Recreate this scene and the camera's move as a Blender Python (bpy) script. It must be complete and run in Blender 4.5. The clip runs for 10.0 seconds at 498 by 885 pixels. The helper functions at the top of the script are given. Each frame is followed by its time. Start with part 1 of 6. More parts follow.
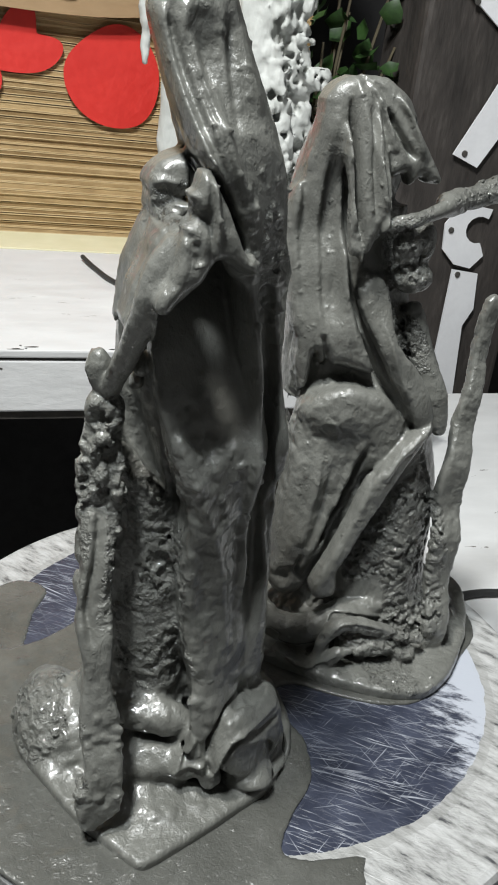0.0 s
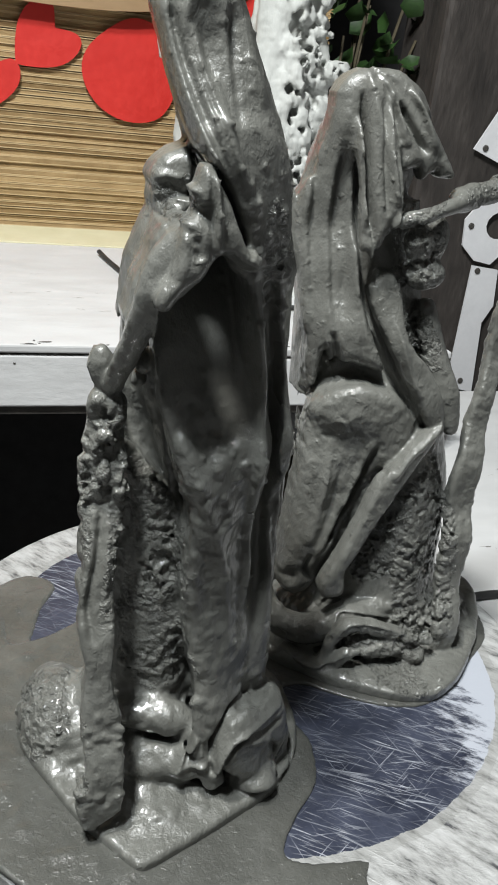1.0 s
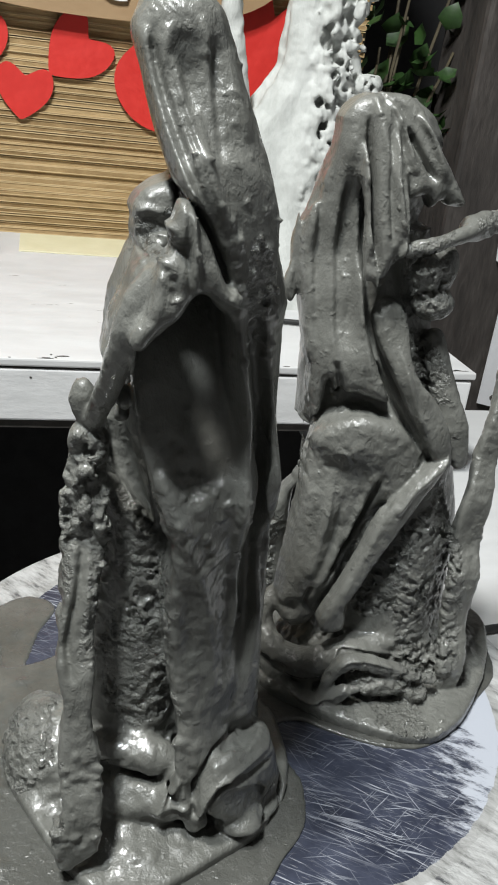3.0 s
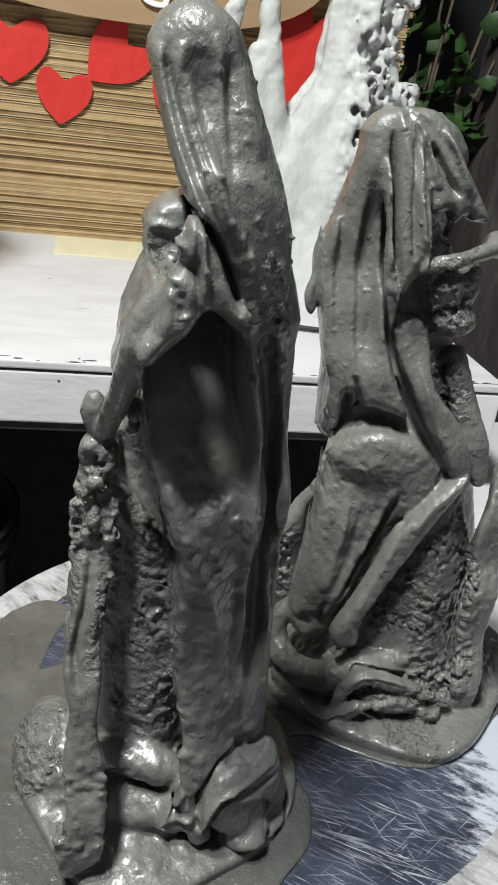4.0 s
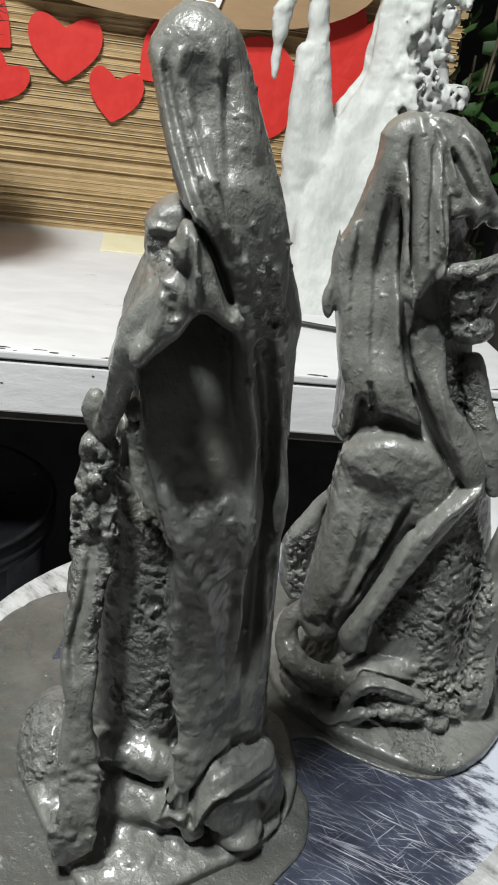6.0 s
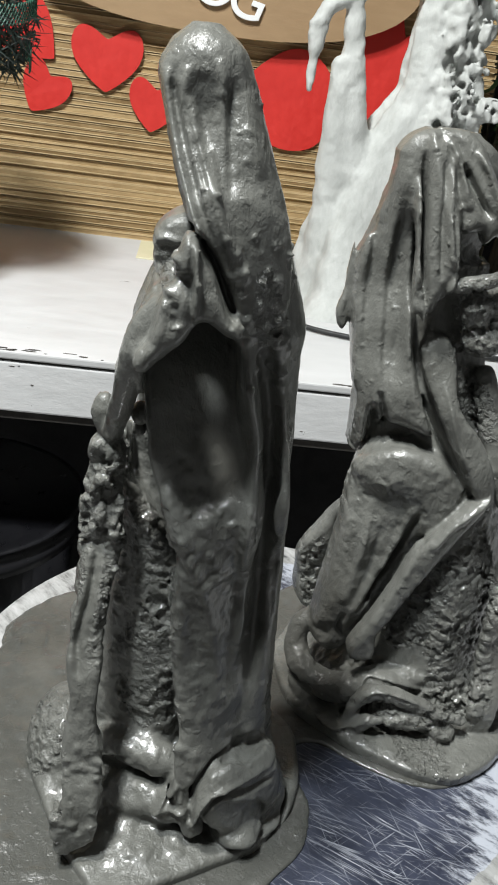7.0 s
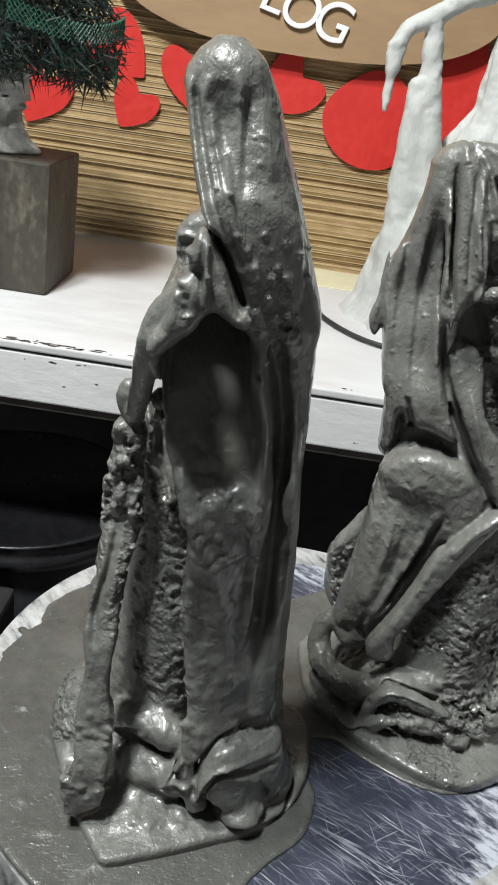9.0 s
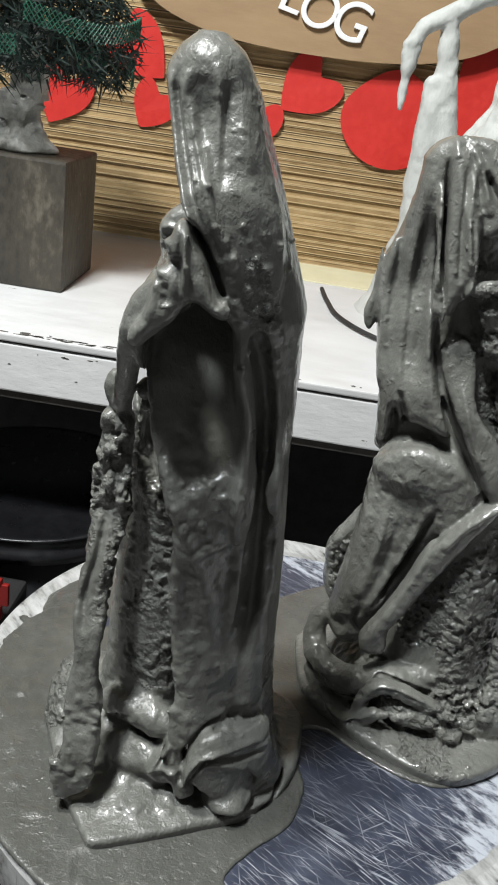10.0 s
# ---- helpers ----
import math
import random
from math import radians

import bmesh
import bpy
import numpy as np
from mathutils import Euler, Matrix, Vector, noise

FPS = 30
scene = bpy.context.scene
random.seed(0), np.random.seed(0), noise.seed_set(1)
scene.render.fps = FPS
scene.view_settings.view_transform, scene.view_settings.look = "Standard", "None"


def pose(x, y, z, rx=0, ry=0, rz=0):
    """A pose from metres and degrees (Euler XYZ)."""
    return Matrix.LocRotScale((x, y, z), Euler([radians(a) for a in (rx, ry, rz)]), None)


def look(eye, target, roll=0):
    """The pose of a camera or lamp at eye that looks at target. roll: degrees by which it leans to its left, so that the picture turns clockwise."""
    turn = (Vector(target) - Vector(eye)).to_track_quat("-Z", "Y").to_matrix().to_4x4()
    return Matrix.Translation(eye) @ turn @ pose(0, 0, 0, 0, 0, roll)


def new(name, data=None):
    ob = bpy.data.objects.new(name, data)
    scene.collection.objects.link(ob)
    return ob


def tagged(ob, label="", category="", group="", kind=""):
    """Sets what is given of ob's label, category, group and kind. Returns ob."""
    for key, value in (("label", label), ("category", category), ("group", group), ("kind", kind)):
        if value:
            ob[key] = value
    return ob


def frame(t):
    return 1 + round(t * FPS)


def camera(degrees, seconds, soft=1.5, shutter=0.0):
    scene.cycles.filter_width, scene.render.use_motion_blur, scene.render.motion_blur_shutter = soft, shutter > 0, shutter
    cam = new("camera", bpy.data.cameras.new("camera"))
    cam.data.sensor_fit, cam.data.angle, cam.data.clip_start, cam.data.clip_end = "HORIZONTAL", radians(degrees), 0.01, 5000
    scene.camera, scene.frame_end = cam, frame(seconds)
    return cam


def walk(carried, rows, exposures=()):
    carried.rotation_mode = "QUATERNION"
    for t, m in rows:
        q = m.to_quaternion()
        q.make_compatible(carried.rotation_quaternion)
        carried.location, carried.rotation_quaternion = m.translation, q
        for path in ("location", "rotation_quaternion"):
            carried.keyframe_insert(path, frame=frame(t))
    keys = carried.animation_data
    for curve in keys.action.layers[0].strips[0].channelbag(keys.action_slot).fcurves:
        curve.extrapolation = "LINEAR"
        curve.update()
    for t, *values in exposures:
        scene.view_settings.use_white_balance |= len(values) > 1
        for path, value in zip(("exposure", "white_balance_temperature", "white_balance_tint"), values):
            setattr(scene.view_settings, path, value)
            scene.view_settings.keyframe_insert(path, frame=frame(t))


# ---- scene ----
cam = camera(32.7, 10.0, soft=1.9)
PATH = [
    (0, (-0.098, -0.3, 0.245), (0.533, 1.42, -0.557), 7),
    (0.5, (-0.095, -0.299, 0.245), (0.513, 1.426, -0.564), 6.9),
    (1, (-0.092, -0.298, 0.245), (0.493, 1.431, -0.572), 6.9),
    (1.5, (-0.089, -0.297, 0.246), (0.481, 1.435, -0.577), 6.9),
    (2, (-0.081, -0.292, 0.248), (0.464, 1.446, -0.576), 6.9),
    (2.5, (-0.077, -0.291, 0.25), (0.449, 1.456, -0.57), 7),
    (4, (-0.067, -0.29, 0.257), (0.348, 1.486, -0.566), 7.6),
    (4.5, (-0.062, -0.29, 0.256), (0.314, 1.492, -0.569), 7.7),
    (5, (-0.059, -0.29, 0.256), (0.289, 1.495, -0.576), 7.7),
    (5.5, (-0.055, -0.291, 0.258), (0.267, 1.495, -0.583), 7.8),
    (7, (-0.041, -0.3, 0.264), (0.156, 1.507, -0.571), 8.2),
    (7.5, (-0.034, -0.306, 0.265), (0.103, 1.509, -0.565), 8.3),
    (8, (-0.028, -0.31, 0.266), (0.049, 1.51, -0.558), 8.4),
    (8.5, (-0.024, -0.313, 0.266), (0.015, 1.512, -0.553), 8.6),
    (9, (-0.018, -0.316, 0.264), (-0.025, 1.509, -0.555), 8.7),
    (9.5, (-0.011, -0.318, 0.263), (-0.055, 1.504, -0.561), 8.6),
    (10, (-0.003, -0.32, 0.264), (-0.078, 1.501, -0.56), 8.4),
]
walk(cam, [(t, look(eye, target, roll)) for t, eye, target, roll in PATH])

# ---- world and lights ----
world = bpy.data.worlds.new("room_dark")
world.use_nodes = True
world.node_tree.nodes["Background"].inputs[0].default_value = (0.9, 0.95, 1.0, 1)
world.node_tree.nodes["Background"].inputs[1].default_value = 0.03
scene.world = world
scene.view_settings.exposure = 0.0


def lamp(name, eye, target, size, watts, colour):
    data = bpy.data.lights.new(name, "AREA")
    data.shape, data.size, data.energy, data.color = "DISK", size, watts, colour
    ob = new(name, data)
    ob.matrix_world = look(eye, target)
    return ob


# Two unseen lights added: one steep and near, one higher and further forward.
lamp("near_overhead_light", (-0.26, -0.11, 0.94), (-0.02, 0.05, 0.10), 0.08, 9.5, (0.98, 0.98, 0.945))
lamp("high_front_light", (-0.46, -0.41, 1.48), (0.0, 0.1, 0.0), 0.18, 25.0, (0.93, 0.985, 1.0))

# ---- materials ----
def ramp_node(nt, stops):
    n = nt.nodes.new("ShaderNodeValToRGB")
    e = n.color_ramp.elements
    while len(e) < len(stops):
        e.new(0.5)
    for el, (p, c) in zip(e, stops):
        el.position, el.color = p, (*c, 1)
    return n


def noise_node(nt, vec, scale, detail=4.0, rough=0.55, dist=0.0):
    n = nt.nodes.new("ShaderNodeTexNoise")
    n.inputs["Scale"].default_value, n.inputs["Detail"].default_value = scale, detail
    n.inputs["Roughness"].default_value, n.inputs["Distortion"].default_value = rough, dist
    nt.links.new(vec, n.inputs["Vector"])
    return n


def maths(nt, op, a, b=0.5, c=None):
    n = nt.nodes.new("ShaderNodeMath")
    n.operation = op
    for i, v in enumerate((a, b, c)):
        if v is None:
            continue
        if isinstance(v, (int, float)):
            n.inputs[i].default_value = v
        else:
            nt.links.new(v, n.inputs[i])
    return n.outputs[0]


def mixed(nt, fac, a, b):
    n = nt.nodes.new("ShaderNodeMix")
    n.data_type = "RGBA"
    for sock, v in ((n.inputs[0], fac), (n.inputs[6], a), (n.inputs[7], b)):
        if isinstance(v, tuple):
            sock.default_value = (*v, 1)
        elif isinstance(v, (int, float)):
            sock.default_value = v
        else:
            nt.links.new(v, sock)
    return n.outputs[2]


def material(name):
    m = bpy.data.materials.new(name)
    m.use_nodes = True
    nt = m.node_tree
    bsdf = nt.nodes["Principled BSDF"]
    co = nt.nodes.new("ShaderNodeTexCoord").outputs["Object"]
    return m, nt, bsdf, co


def stretched(nt, co, sx, sy, sz, rz=0.0):
    if rz:
        turn = nt.nodes.new("ShaderNodeMapping")
        turn.inputs["Rotation"].default_value = (0, 0, rz)
        nt.links.new(co, turn.inputs["Vector"])
        co = turn.outputs[0]
    n = nt.nodes.new("ShaderNodeMapping")
    n.inputs["Scale"].default_value = (sx, sy, sz)
    nt.links.new(co, n.inputs["Vector"])
    return n.outputs[0]


def bump(nt, bsdf, height, strength, dist):
    b = nt.nodes.new("ShaderNodeBump")
    b.inputs["Strength"].default_value, b.inputs["Distance"].default_value = strength, dist
    nt.links.new(height, b.inputs["Height"])
    nt.links.new(b.outputs[0], bsdf.inputs["Normal"])


def surface(name, c0, c1, scale, rough0, rough1, fine=0.0, fine_scale=400.0, metal=0.0, stretch=(1, 1, 1), c2=None, fleck=None):
    """A two-scale mottled surface with a fine bump."""
    m, nt, bsdf, co = material(name)
    v = stretched(nt, co, *stretch)
    big, small = noise_node(nt, v, scale), noise_node(nt, v, scale * 7, 6.0, 0.65)
    f = maths(nt, "ADD", maths(nt, "MULTIPLY", big.outputs[0], 0.6), maths(nt, "MULTIPLY", small.outputs[0], 0.4))
    stops = [(0.32, c0), (0.68, c1)] if c2 is None else [(0.30, c0), (0.55, c1), (0.72, c2)]
    r = ramp_node(nt, stops)
    nt.links.new(f, r.inputs[0])
    col = r.outputs[0]
    if fleck:
        sc, cut, dark, fs = fleck
        n = noise_node(nt, stretched(nt, co, *fs), sc, 5.0, 0.7)
        col = mixed(nt, maths(nt, "GREATER_THAN", n.outputs[0], cut), col, dark)
    nt.links.new(col, bsdf.inputs["Base Color"])
    rr = nt.nodes.new("ShaderNodeMapRange")
    rr.inputs["From Min"].default_value, rr.inputs["From Max"].default_value = 0.3, 0.7
    rr.inputs["To Min"].default_value, rr.inputs["To Max"].default_value = rough0, rough1
    nt.links.new(small.outputs[0], rr.inputs["Value"])
    nt.links.new(rr.outputs[0], bsdf.inputs["Roughness"])
    bsdf.inputs["Metallic"].default_value = metal
    if fine:
        bump(nt, bsdf, noise_node(nt, v, fine_scale, 5.0, 0.6).outputs[0], 1.0, fine)
    return m


def clay_material(name, wet, crumbly=0.0, relief=0.0007, tone=1.0):
    """Wet grey clay: finger-smoothed, with pits, drag marks and glossy wet patches."""
    m, nt, bsdf, co = material(name)
    big, mid = noise_node(nt, co, 28, 3.0), noise_node(nt, co, 170, 5.0, 0.6, 0.4)
    f = maths(nt, "ADD", maths(nt, "MULTIPLY", big.outputs[0], 0.65), maths(nt, "MULTIPLY", mid.outputs[0], 0.35))
    r = ramp_node(nt, [(0.30, (0.100 * tone, 0.101 * tone, 0.090 * tone)), (0.52, (0.142 * tone, 0.143 * tone, 0.130 * tone)), (0.72, (0.200 * tone, 0.201 * tone, 0.184 * tone))])
    nt.links.new(f, r.inputs[0])
    nt.links.new(r.outputs[0], bsdf.inputs["Base Color"])
    rr = nt.nodes.new("ShaderNodeMapRange")
    rr.inputs["From Min"].default_value, rr.inputs["From Max"].default_value = 0.35, 0.68
    rr.inputs["To Min"].default_value, rr.inputs["To Max"].default_value = 0.60 - wet, 0.30 - 0.5 * wet
    nt.links.new(big.outputs[0], rr.inputs["Value"])
    nt.links.new(rr.outputs[0], bsdf.inputs["Roughness"])
    bsdf.inputs["Coat Weight"].default_value, bsdf.inputs["Coat Roughness"].default_value = 0.50, 0.10
    drag = noise_node(nt, stretched(nt, co, 1, 1, 0.35), 420, 4.0, 0.6, 0.6)
    grain = noise_node(nt, co, 1100, 3.0, 0.6)
    h = maths(nt, "ADD", maths(nt, "MULTIPLY", drag.outputs[0], 0.75), maths(nt, "MULTIPLY", grain.outputs[0], 0.25))
    if crumbly:
        vor = nt.nodes.new("ShaderNodeTexVoronoi")
        vor.inputs["Scale"].default_value = 430
        bent = nt.nodes.new("ShaderNodeVectorMath")
        bent.operation = "MULTIPLY_ADD"
        nt.links.new(noise_node(nt, co, 260, 4.0, 0.7).outputs["Color"], bent.inputs[0])
        bent.inputs[1].default_value = (0.006, 0.006, 0.006)
        nt.links.new(co, bent.inputs[2])
        nt.links.new(bent.outputs[0], vor.inputs["Vector"])
        where = maths(nt, "MULTIPLY", maths(nt, "SUBTRACT", noise_node(nt, co, 75, 3.0, 0.6).outputs[0], 0.30), 2.6)
        clods = maths(nt, "SUBTRACT", maths(nt, "MULTIPLY", noise_node(nt, co, 300, 4.0, 0.7, 0.6).outputs[0], 1.5), maths(nt, "MULTIPLY", vor.outputs["Distance"], 0.9))
        h = maths(nt, "ADD", maths(nt, "MULTIPLY", clods, maths(nt, "MAXIMUM", where, 0.15)), maths(nt, "MULTIPLY", h, 0.3))
    else:
        lump = noise_node(nt, co, 240, 2.0, 0.5)
        h = maths(nt, "ADD", h, maths(nt, "MULTIPLY", maths(nt, "MAXIMUM", maths(nt, "SUBTRACT", lump.outputs[0], 0.62), 0.0), 2.5))
    bump(nt, bsdf, h, 1.0, relief + crumbly)
    return m


CLAY = clay_material("wet_grey_clay", 0.16, 0.0, 0.0007, 0.96)
CLAY_ROUGH = clay_material("crumbly_grey_clay", 0.20, 0.0016)
SLIP = clay_material("thin_clay_slip", 0.28, 0.0, 0.0006, 0.56)
PLASTER = surface("white_plaster", (0.37, 0.38, 0.36), (0.54, 0.55, 0.53), 30, 0.55, 0.75, 0.0014, 120, stretch=(1, 1, 0.5), fleck=(55, 0.72, (0.30, 0.30, 0.27), (1, 1, 0.4)))
WHITE_PAINT = surface("worn_white_paint", (0.50, 0.50, 0.50), (0.64, 0.64, 0.64), 9, 0.4, 0.6, 0.0004, 90, stretch=(0.35, 1, 1), fleck=(40, 0.69, (0.16, 0.15, 0.14), (0.35, 1.6, 1)))
WHITE_EDGE = surface("dull_white_paint", (0.58, 0.58, 0.58), (0.74, 0.74, 0.74), 12, 0.45, 0.65, 0.0005, 120, stretch=(0.4, 1, 1), fleck=(70, 0.69, (0.14, 0.13, 0.12), (0.6, 1, 1)))
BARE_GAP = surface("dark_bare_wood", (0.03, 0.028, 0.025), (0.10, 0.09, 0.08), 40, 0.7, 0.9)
# Near-black colour in place of deep shade: below the shelf, stands, far wall.
BLACK = surface("shade_black", (0.006, 0.006, 0.007), (0.02, 0.018, 0.018), 8, 0.6, 0.9)
RED = surface("red_paper", (0.50, 0.018, 0.014), (0.62, 0.03, 0.022), 18, 0.45, 0.6, 0.0004, 60)
TAPE = surface("pale_yellow_strip", (0.62, 0.58, 0.38), (0.72, 0.68, 0.48), 30, 0.5, 0.7)
KRAFT = surface("brown_board", (0.24, 0.15, 0.075), (0.36, 0.24, 0.13), 10, 0.55, 0.75, 0.0005, 90, stretch=(0.3, 1, 1))
POST_WOOD = surface("dark_grey_wood", (0.012, 0.010, 0.009), (0.045, 0.038, 0.034), 22, 0.6, 0.85, 0.0015, 80, stretch=(1.5, 1.5, 0.45), c2=(0.085, 0.075, 0.068))
BLOCK_WOOD = surface("grey_weathered_block", (0.012, 0.011, 0.009), (0.060, 0.052, 0.040), 26, 0.45, 0.75, 0.0010, 160, stretch=(1, 1, 0.5), c2=(0.17, 0.15, 0.115), fleck=(150, 0.70, (0.30, 0.28, 0.24), (1, 1, 0.5)))
PLATE = surface("white_metal_plate", (0.72, 0.72, 0.74), (0.82, 0.82, 0.84), 20, 0.3, 0.45)
CORD = surface("black_cord", (0.01, 0.01, 0.01), (0.03, 0.03, 0.03), 60, 0.5, 0.7)
BUCKET = surface("black_plastic", (0.008, 0.008, 0.01), (0.016, 0.016, 0.018), 12, 0.25, 0.4)
RED_PLASTIC = surface("red_plastic", (0.16, 0.006, 0.005), (0.3, 0.01, 0.008), 15, 0.3, 0.45)
LEAF = surface("green_leaf", (0.008, 0.022, 0.006), (0.035, 0.085, 0.018), 40, 0.4, 0.6)
STEM = surface("dry_stem", (0.05, 0.04, 0.025), (0.12, 0.10, 0.06), 40, 0.6, 0.8)
NETTING = surface("dark_green_fibres", (0.0015, 0.005, 0.004), (0.005, 0.022, 0.015), 50, 0.5, 0.7)
MESH_GREEN = surface("green_netting", (0.008, 0.055, 0.034), (0.03, 0.14, 0.09), 80, 0.45, 0.6)
GREY_TRUNK = surface("grey_plaster_trunk", (0.22, 0.22, 0.20), (0.58, 0.58, 0.55), 45, 0.6, 0.8, 0.0015, 160)
ROOM = surface("dim_room_paint", (0.33, 0.325, 0.32), (0.40, 0.395, 0.39), 2, 0.8, 0.9)
LETTER = surface("white_letter_paint", (0.74, 0.74, 0.74), (0.82, 0.82, 0.82), 30, 0.5, 0.6)


def cardboard_material():
    """Cut edges of corrugated sheets: pale liners and brown fluting in thin uneven lines."""
    m, nt, bsdf, co = material("corrugated_cardboard_edge")
    info = nt.nodes.new("ShaderNodeObjectInfo")
    v = stretched(nt, co, 0.4, 1, 1)
    n = noise_node(nt, v, 120, 5.0, 0.6)
    r = ramp_node(nt, [(0.3, (0.20, 0.125, 0.05)), (0.7, (0.44, 0.31, 0.155))])
    nt.links.new(maths(nt, "ADD", maths(nt, "MULTIPLY", n.outputs[0], 0.6), maths(nt, "MULTIPLY", info.outputs["Random"], 0.4)), r.inputs[0])
    nt.links.new(r.outputs[0], bsdf.inputs["Base Color"])
    bsdf.inputs["Roughness"].default_value = 0.85
    bump(nt, bsdf, noise_node(nt, stretched(nt, co, 1, 1, 3), 300, 3.0).outputs[0], 1.0, 0.0008)
    return m


CARDBOARD = cardboard_material()


def disc_material():
    """A white-smeared wheel head with a dark blue worn centre, crossed by pale scratches."""
    m, nt, bsdf, co = material("scratched_wheel_head")
    place = nt.nodes.new("ShaderNodeMapping")
    place.inputs["Location"].default_value = (-0.0039, -0.0071, 0)
    nt.links.new(co, place.inputs["Vector"])
    co = place.outputs[0]
    sep = nt.nodes.new("ShaderNodeSeparateXYZ")
    nt.links.new(co, sep.inputs[0])
    rad = maths(nt, "SQRT", maths(nt, "ADD", maths(nt, "POWER", sep.outputs[0], 2.0), maths(nt, "POWER", sep.outputs[1], 2.0)))
    edge = noise_node(nt, co, 90, 5.0, 0.7)
    wob = maths(nt, "ADD", rad, maths(nt, "MULTIPLY", maths(nt, "SUBTRACT", edge.outputs[0], 0.5), 0.004))
    inner = maths(nt, "LESS_THAN", wob, 0.1125)
    # scratches, most of them dragged one way
    scr = None
    for rz, length, thin, cut in ((0.55, 15, 520, 0.66), (0.80, 18, 620, 0.67), (0.35, 22, 560, 0.67), (-0.62, 24, 700, 0.70), (1.35, 20, 640, 0.70), (0.05, 26, 760, 0.69), (0.65, 45, 900, 0.66)):
        n = noise_node(nt, stretched(nt, co, length * 1.5, thin * 1.5, 1.0, rz), 1.0, 2.0, 0.5, 0.15)
        line = maths(nt, "MULTIPLY", maths(nt, "SUBTRACT", n.outputs[0], cut - 0.050), 11.0)
        scr = line if scr is None else maths(nt, "MAXIMUM", scr, line)
    gate = nt.nodes.new("ShaderNodeMapRange")
    gate.inputs["From Min"].default_value, gate.inputs["From Max"].default_value = 0.38, 0.66
    nt.links.new(noise_node(nt, co, 30, 4.0, 0.65).outputs[0], gate.inputs["Value"])
    scr = maths(nt, "MULTIPLY", maths(nt, "MINIMUM", maths(nt, "MAXIMUM", scr, 0.0), 1.0), maths(nt, "ADD", maths(nt, "MULTIPLY", gate.outputs[0], 0.90), 0.14))
    # white wear, thick towards the rim on one side
    wear = noise_node(nt, stretched(nt, co, 0.55, 1.6, 1, 0.6), 85, 7.0, 0.8)
    to_rim = maths(nt, "MULTIPLY", maths(nt, "SUBTRACT", rad, 0.075), 5.0)
    side = maths(nt, "MULTIPLY", maths(nt, "ADD", sep.outputs[0], -0.055), 3.4)
    low = maths(nt, "MULTIPLY", maths(nt, "ADD", sep.outputs[1], 0.055), 1.4)
    rub = nt.nodes.new("ShaderNodeMapRange")
    rub.inputs["From Min"].default_value, rub.inputs["From Max"].default_value = 0.64, 0.74
    nt.links.new(maths(nt, "ADD", wear.outputs[0], maths(nt, "ADD", maths(nt, "ADD", to_rim, side), low)), rub.inputs["Value"])
    pale = maths(nt, "MAXIMUM", maths(nt, "MULTIPLY", scr, 0.95), maths(nt, "MULTIPLY", rub.outputs[0], 0.95))
    blue = ramp_node(nt, [(0.35, (0.016, 0.019, 0.032)), (0.65, (0.046, 0.052, 0.078))])
    nt.links.new(noise_node(nt, co, 40, 6.0, 0.65).outputs[0], blue.inputs[0])
    # dried smears over the white rim, with dark drag marks
    white = ramp_node(nt, [(0.36, (0.05, 0.05, 0.055)), (0.42, (0.22, 0.22, 0.215)), (0.52, (0.36, 0.36, 0.355)), (0.68, (0.48, 0.48, 0.48))])
    nt.links.new(noise_node(nt, stretched(nt, co, 0.8, 2.4, 1, 0.9), 70, 7.0, 0.72).outputs[0], white.inputs[0])
    ring = maths(nt, "LESS_THAN", maths(nt, "ABSOLUTE", maths(nt, "SUBTRACT", wob, 0.1145)), 0.0022)
    rim = mixed(nt, maths(nt, "MULTIPLY", ring, 0.45), white.outputs[0], (0.24, 0.24, 0.23))
    dark = mixed(nt, pale, blue.outputs[0], (0.40, 0.42, 0.47))
    nt.links.new(mixed(nt, inner, rim, dark), bsdf.inputs["Base Color"])
    nt.links.new(maths(nt, "ADD", maths(nt, "MULTIPLY", pale, 0.25), 0.32), bsdf.inputs["Roughness"])
    bump(nt, bsdf, maths(nt, "ADD", maths(nt, "MULTIPLY", pale, 0.6), edge.outputs[0]), 0.6, 0.0004)
    return m


DISC = disc_material()

# ---- mesh helpers ----
def link_bm(name, bm, mat, parent=None, smooth=False):
    me = bpy.data.meshes.new(name)
    bm.to_mesh(me)
    bm.free()
    me.materials.append(mat)
    if smooth:
        me.polygons.foreach_set("use_smooth", [True] * len(me.polygons))
    ob = new(name, me)
    ob.parent = parent
    return ob


def part(name, bm, mat, parent, label="", smooth=False):
    return tagged(link_bm(name, bm, mat, parent, smooth), label)


def thing(name, label, category, group="", kind="", at=(0, 0, 0)):
    ob = new(name)
    ob.empty_display_size = 0.02
    ob.location = at
    return tagged(ob, label, category, group, kind)


def box(bm, x0, x1, y0, y1, z0, z1, bevel=0.0):
    made = bmesh.ops.create_cube(bm, size=1.0, matrix=Matrix.LocRotScale(((x0 + x1) / 2, (y0 + y1) / 2, (z0 + z1) / 2), None, (x1 - x0, y1 - y0, z1 - z0)))
    if bevel:
        edges = list({e for v in made["verts"] for e in v.link_edges})
        bmesh.ops.bevel(bm, geom=edges, offset=bevel, segments=2, affect="EDGES", profile=0.6)
    return bm


def boxed(*a, **k):
    return box(bmesh.new(), *a, **k)


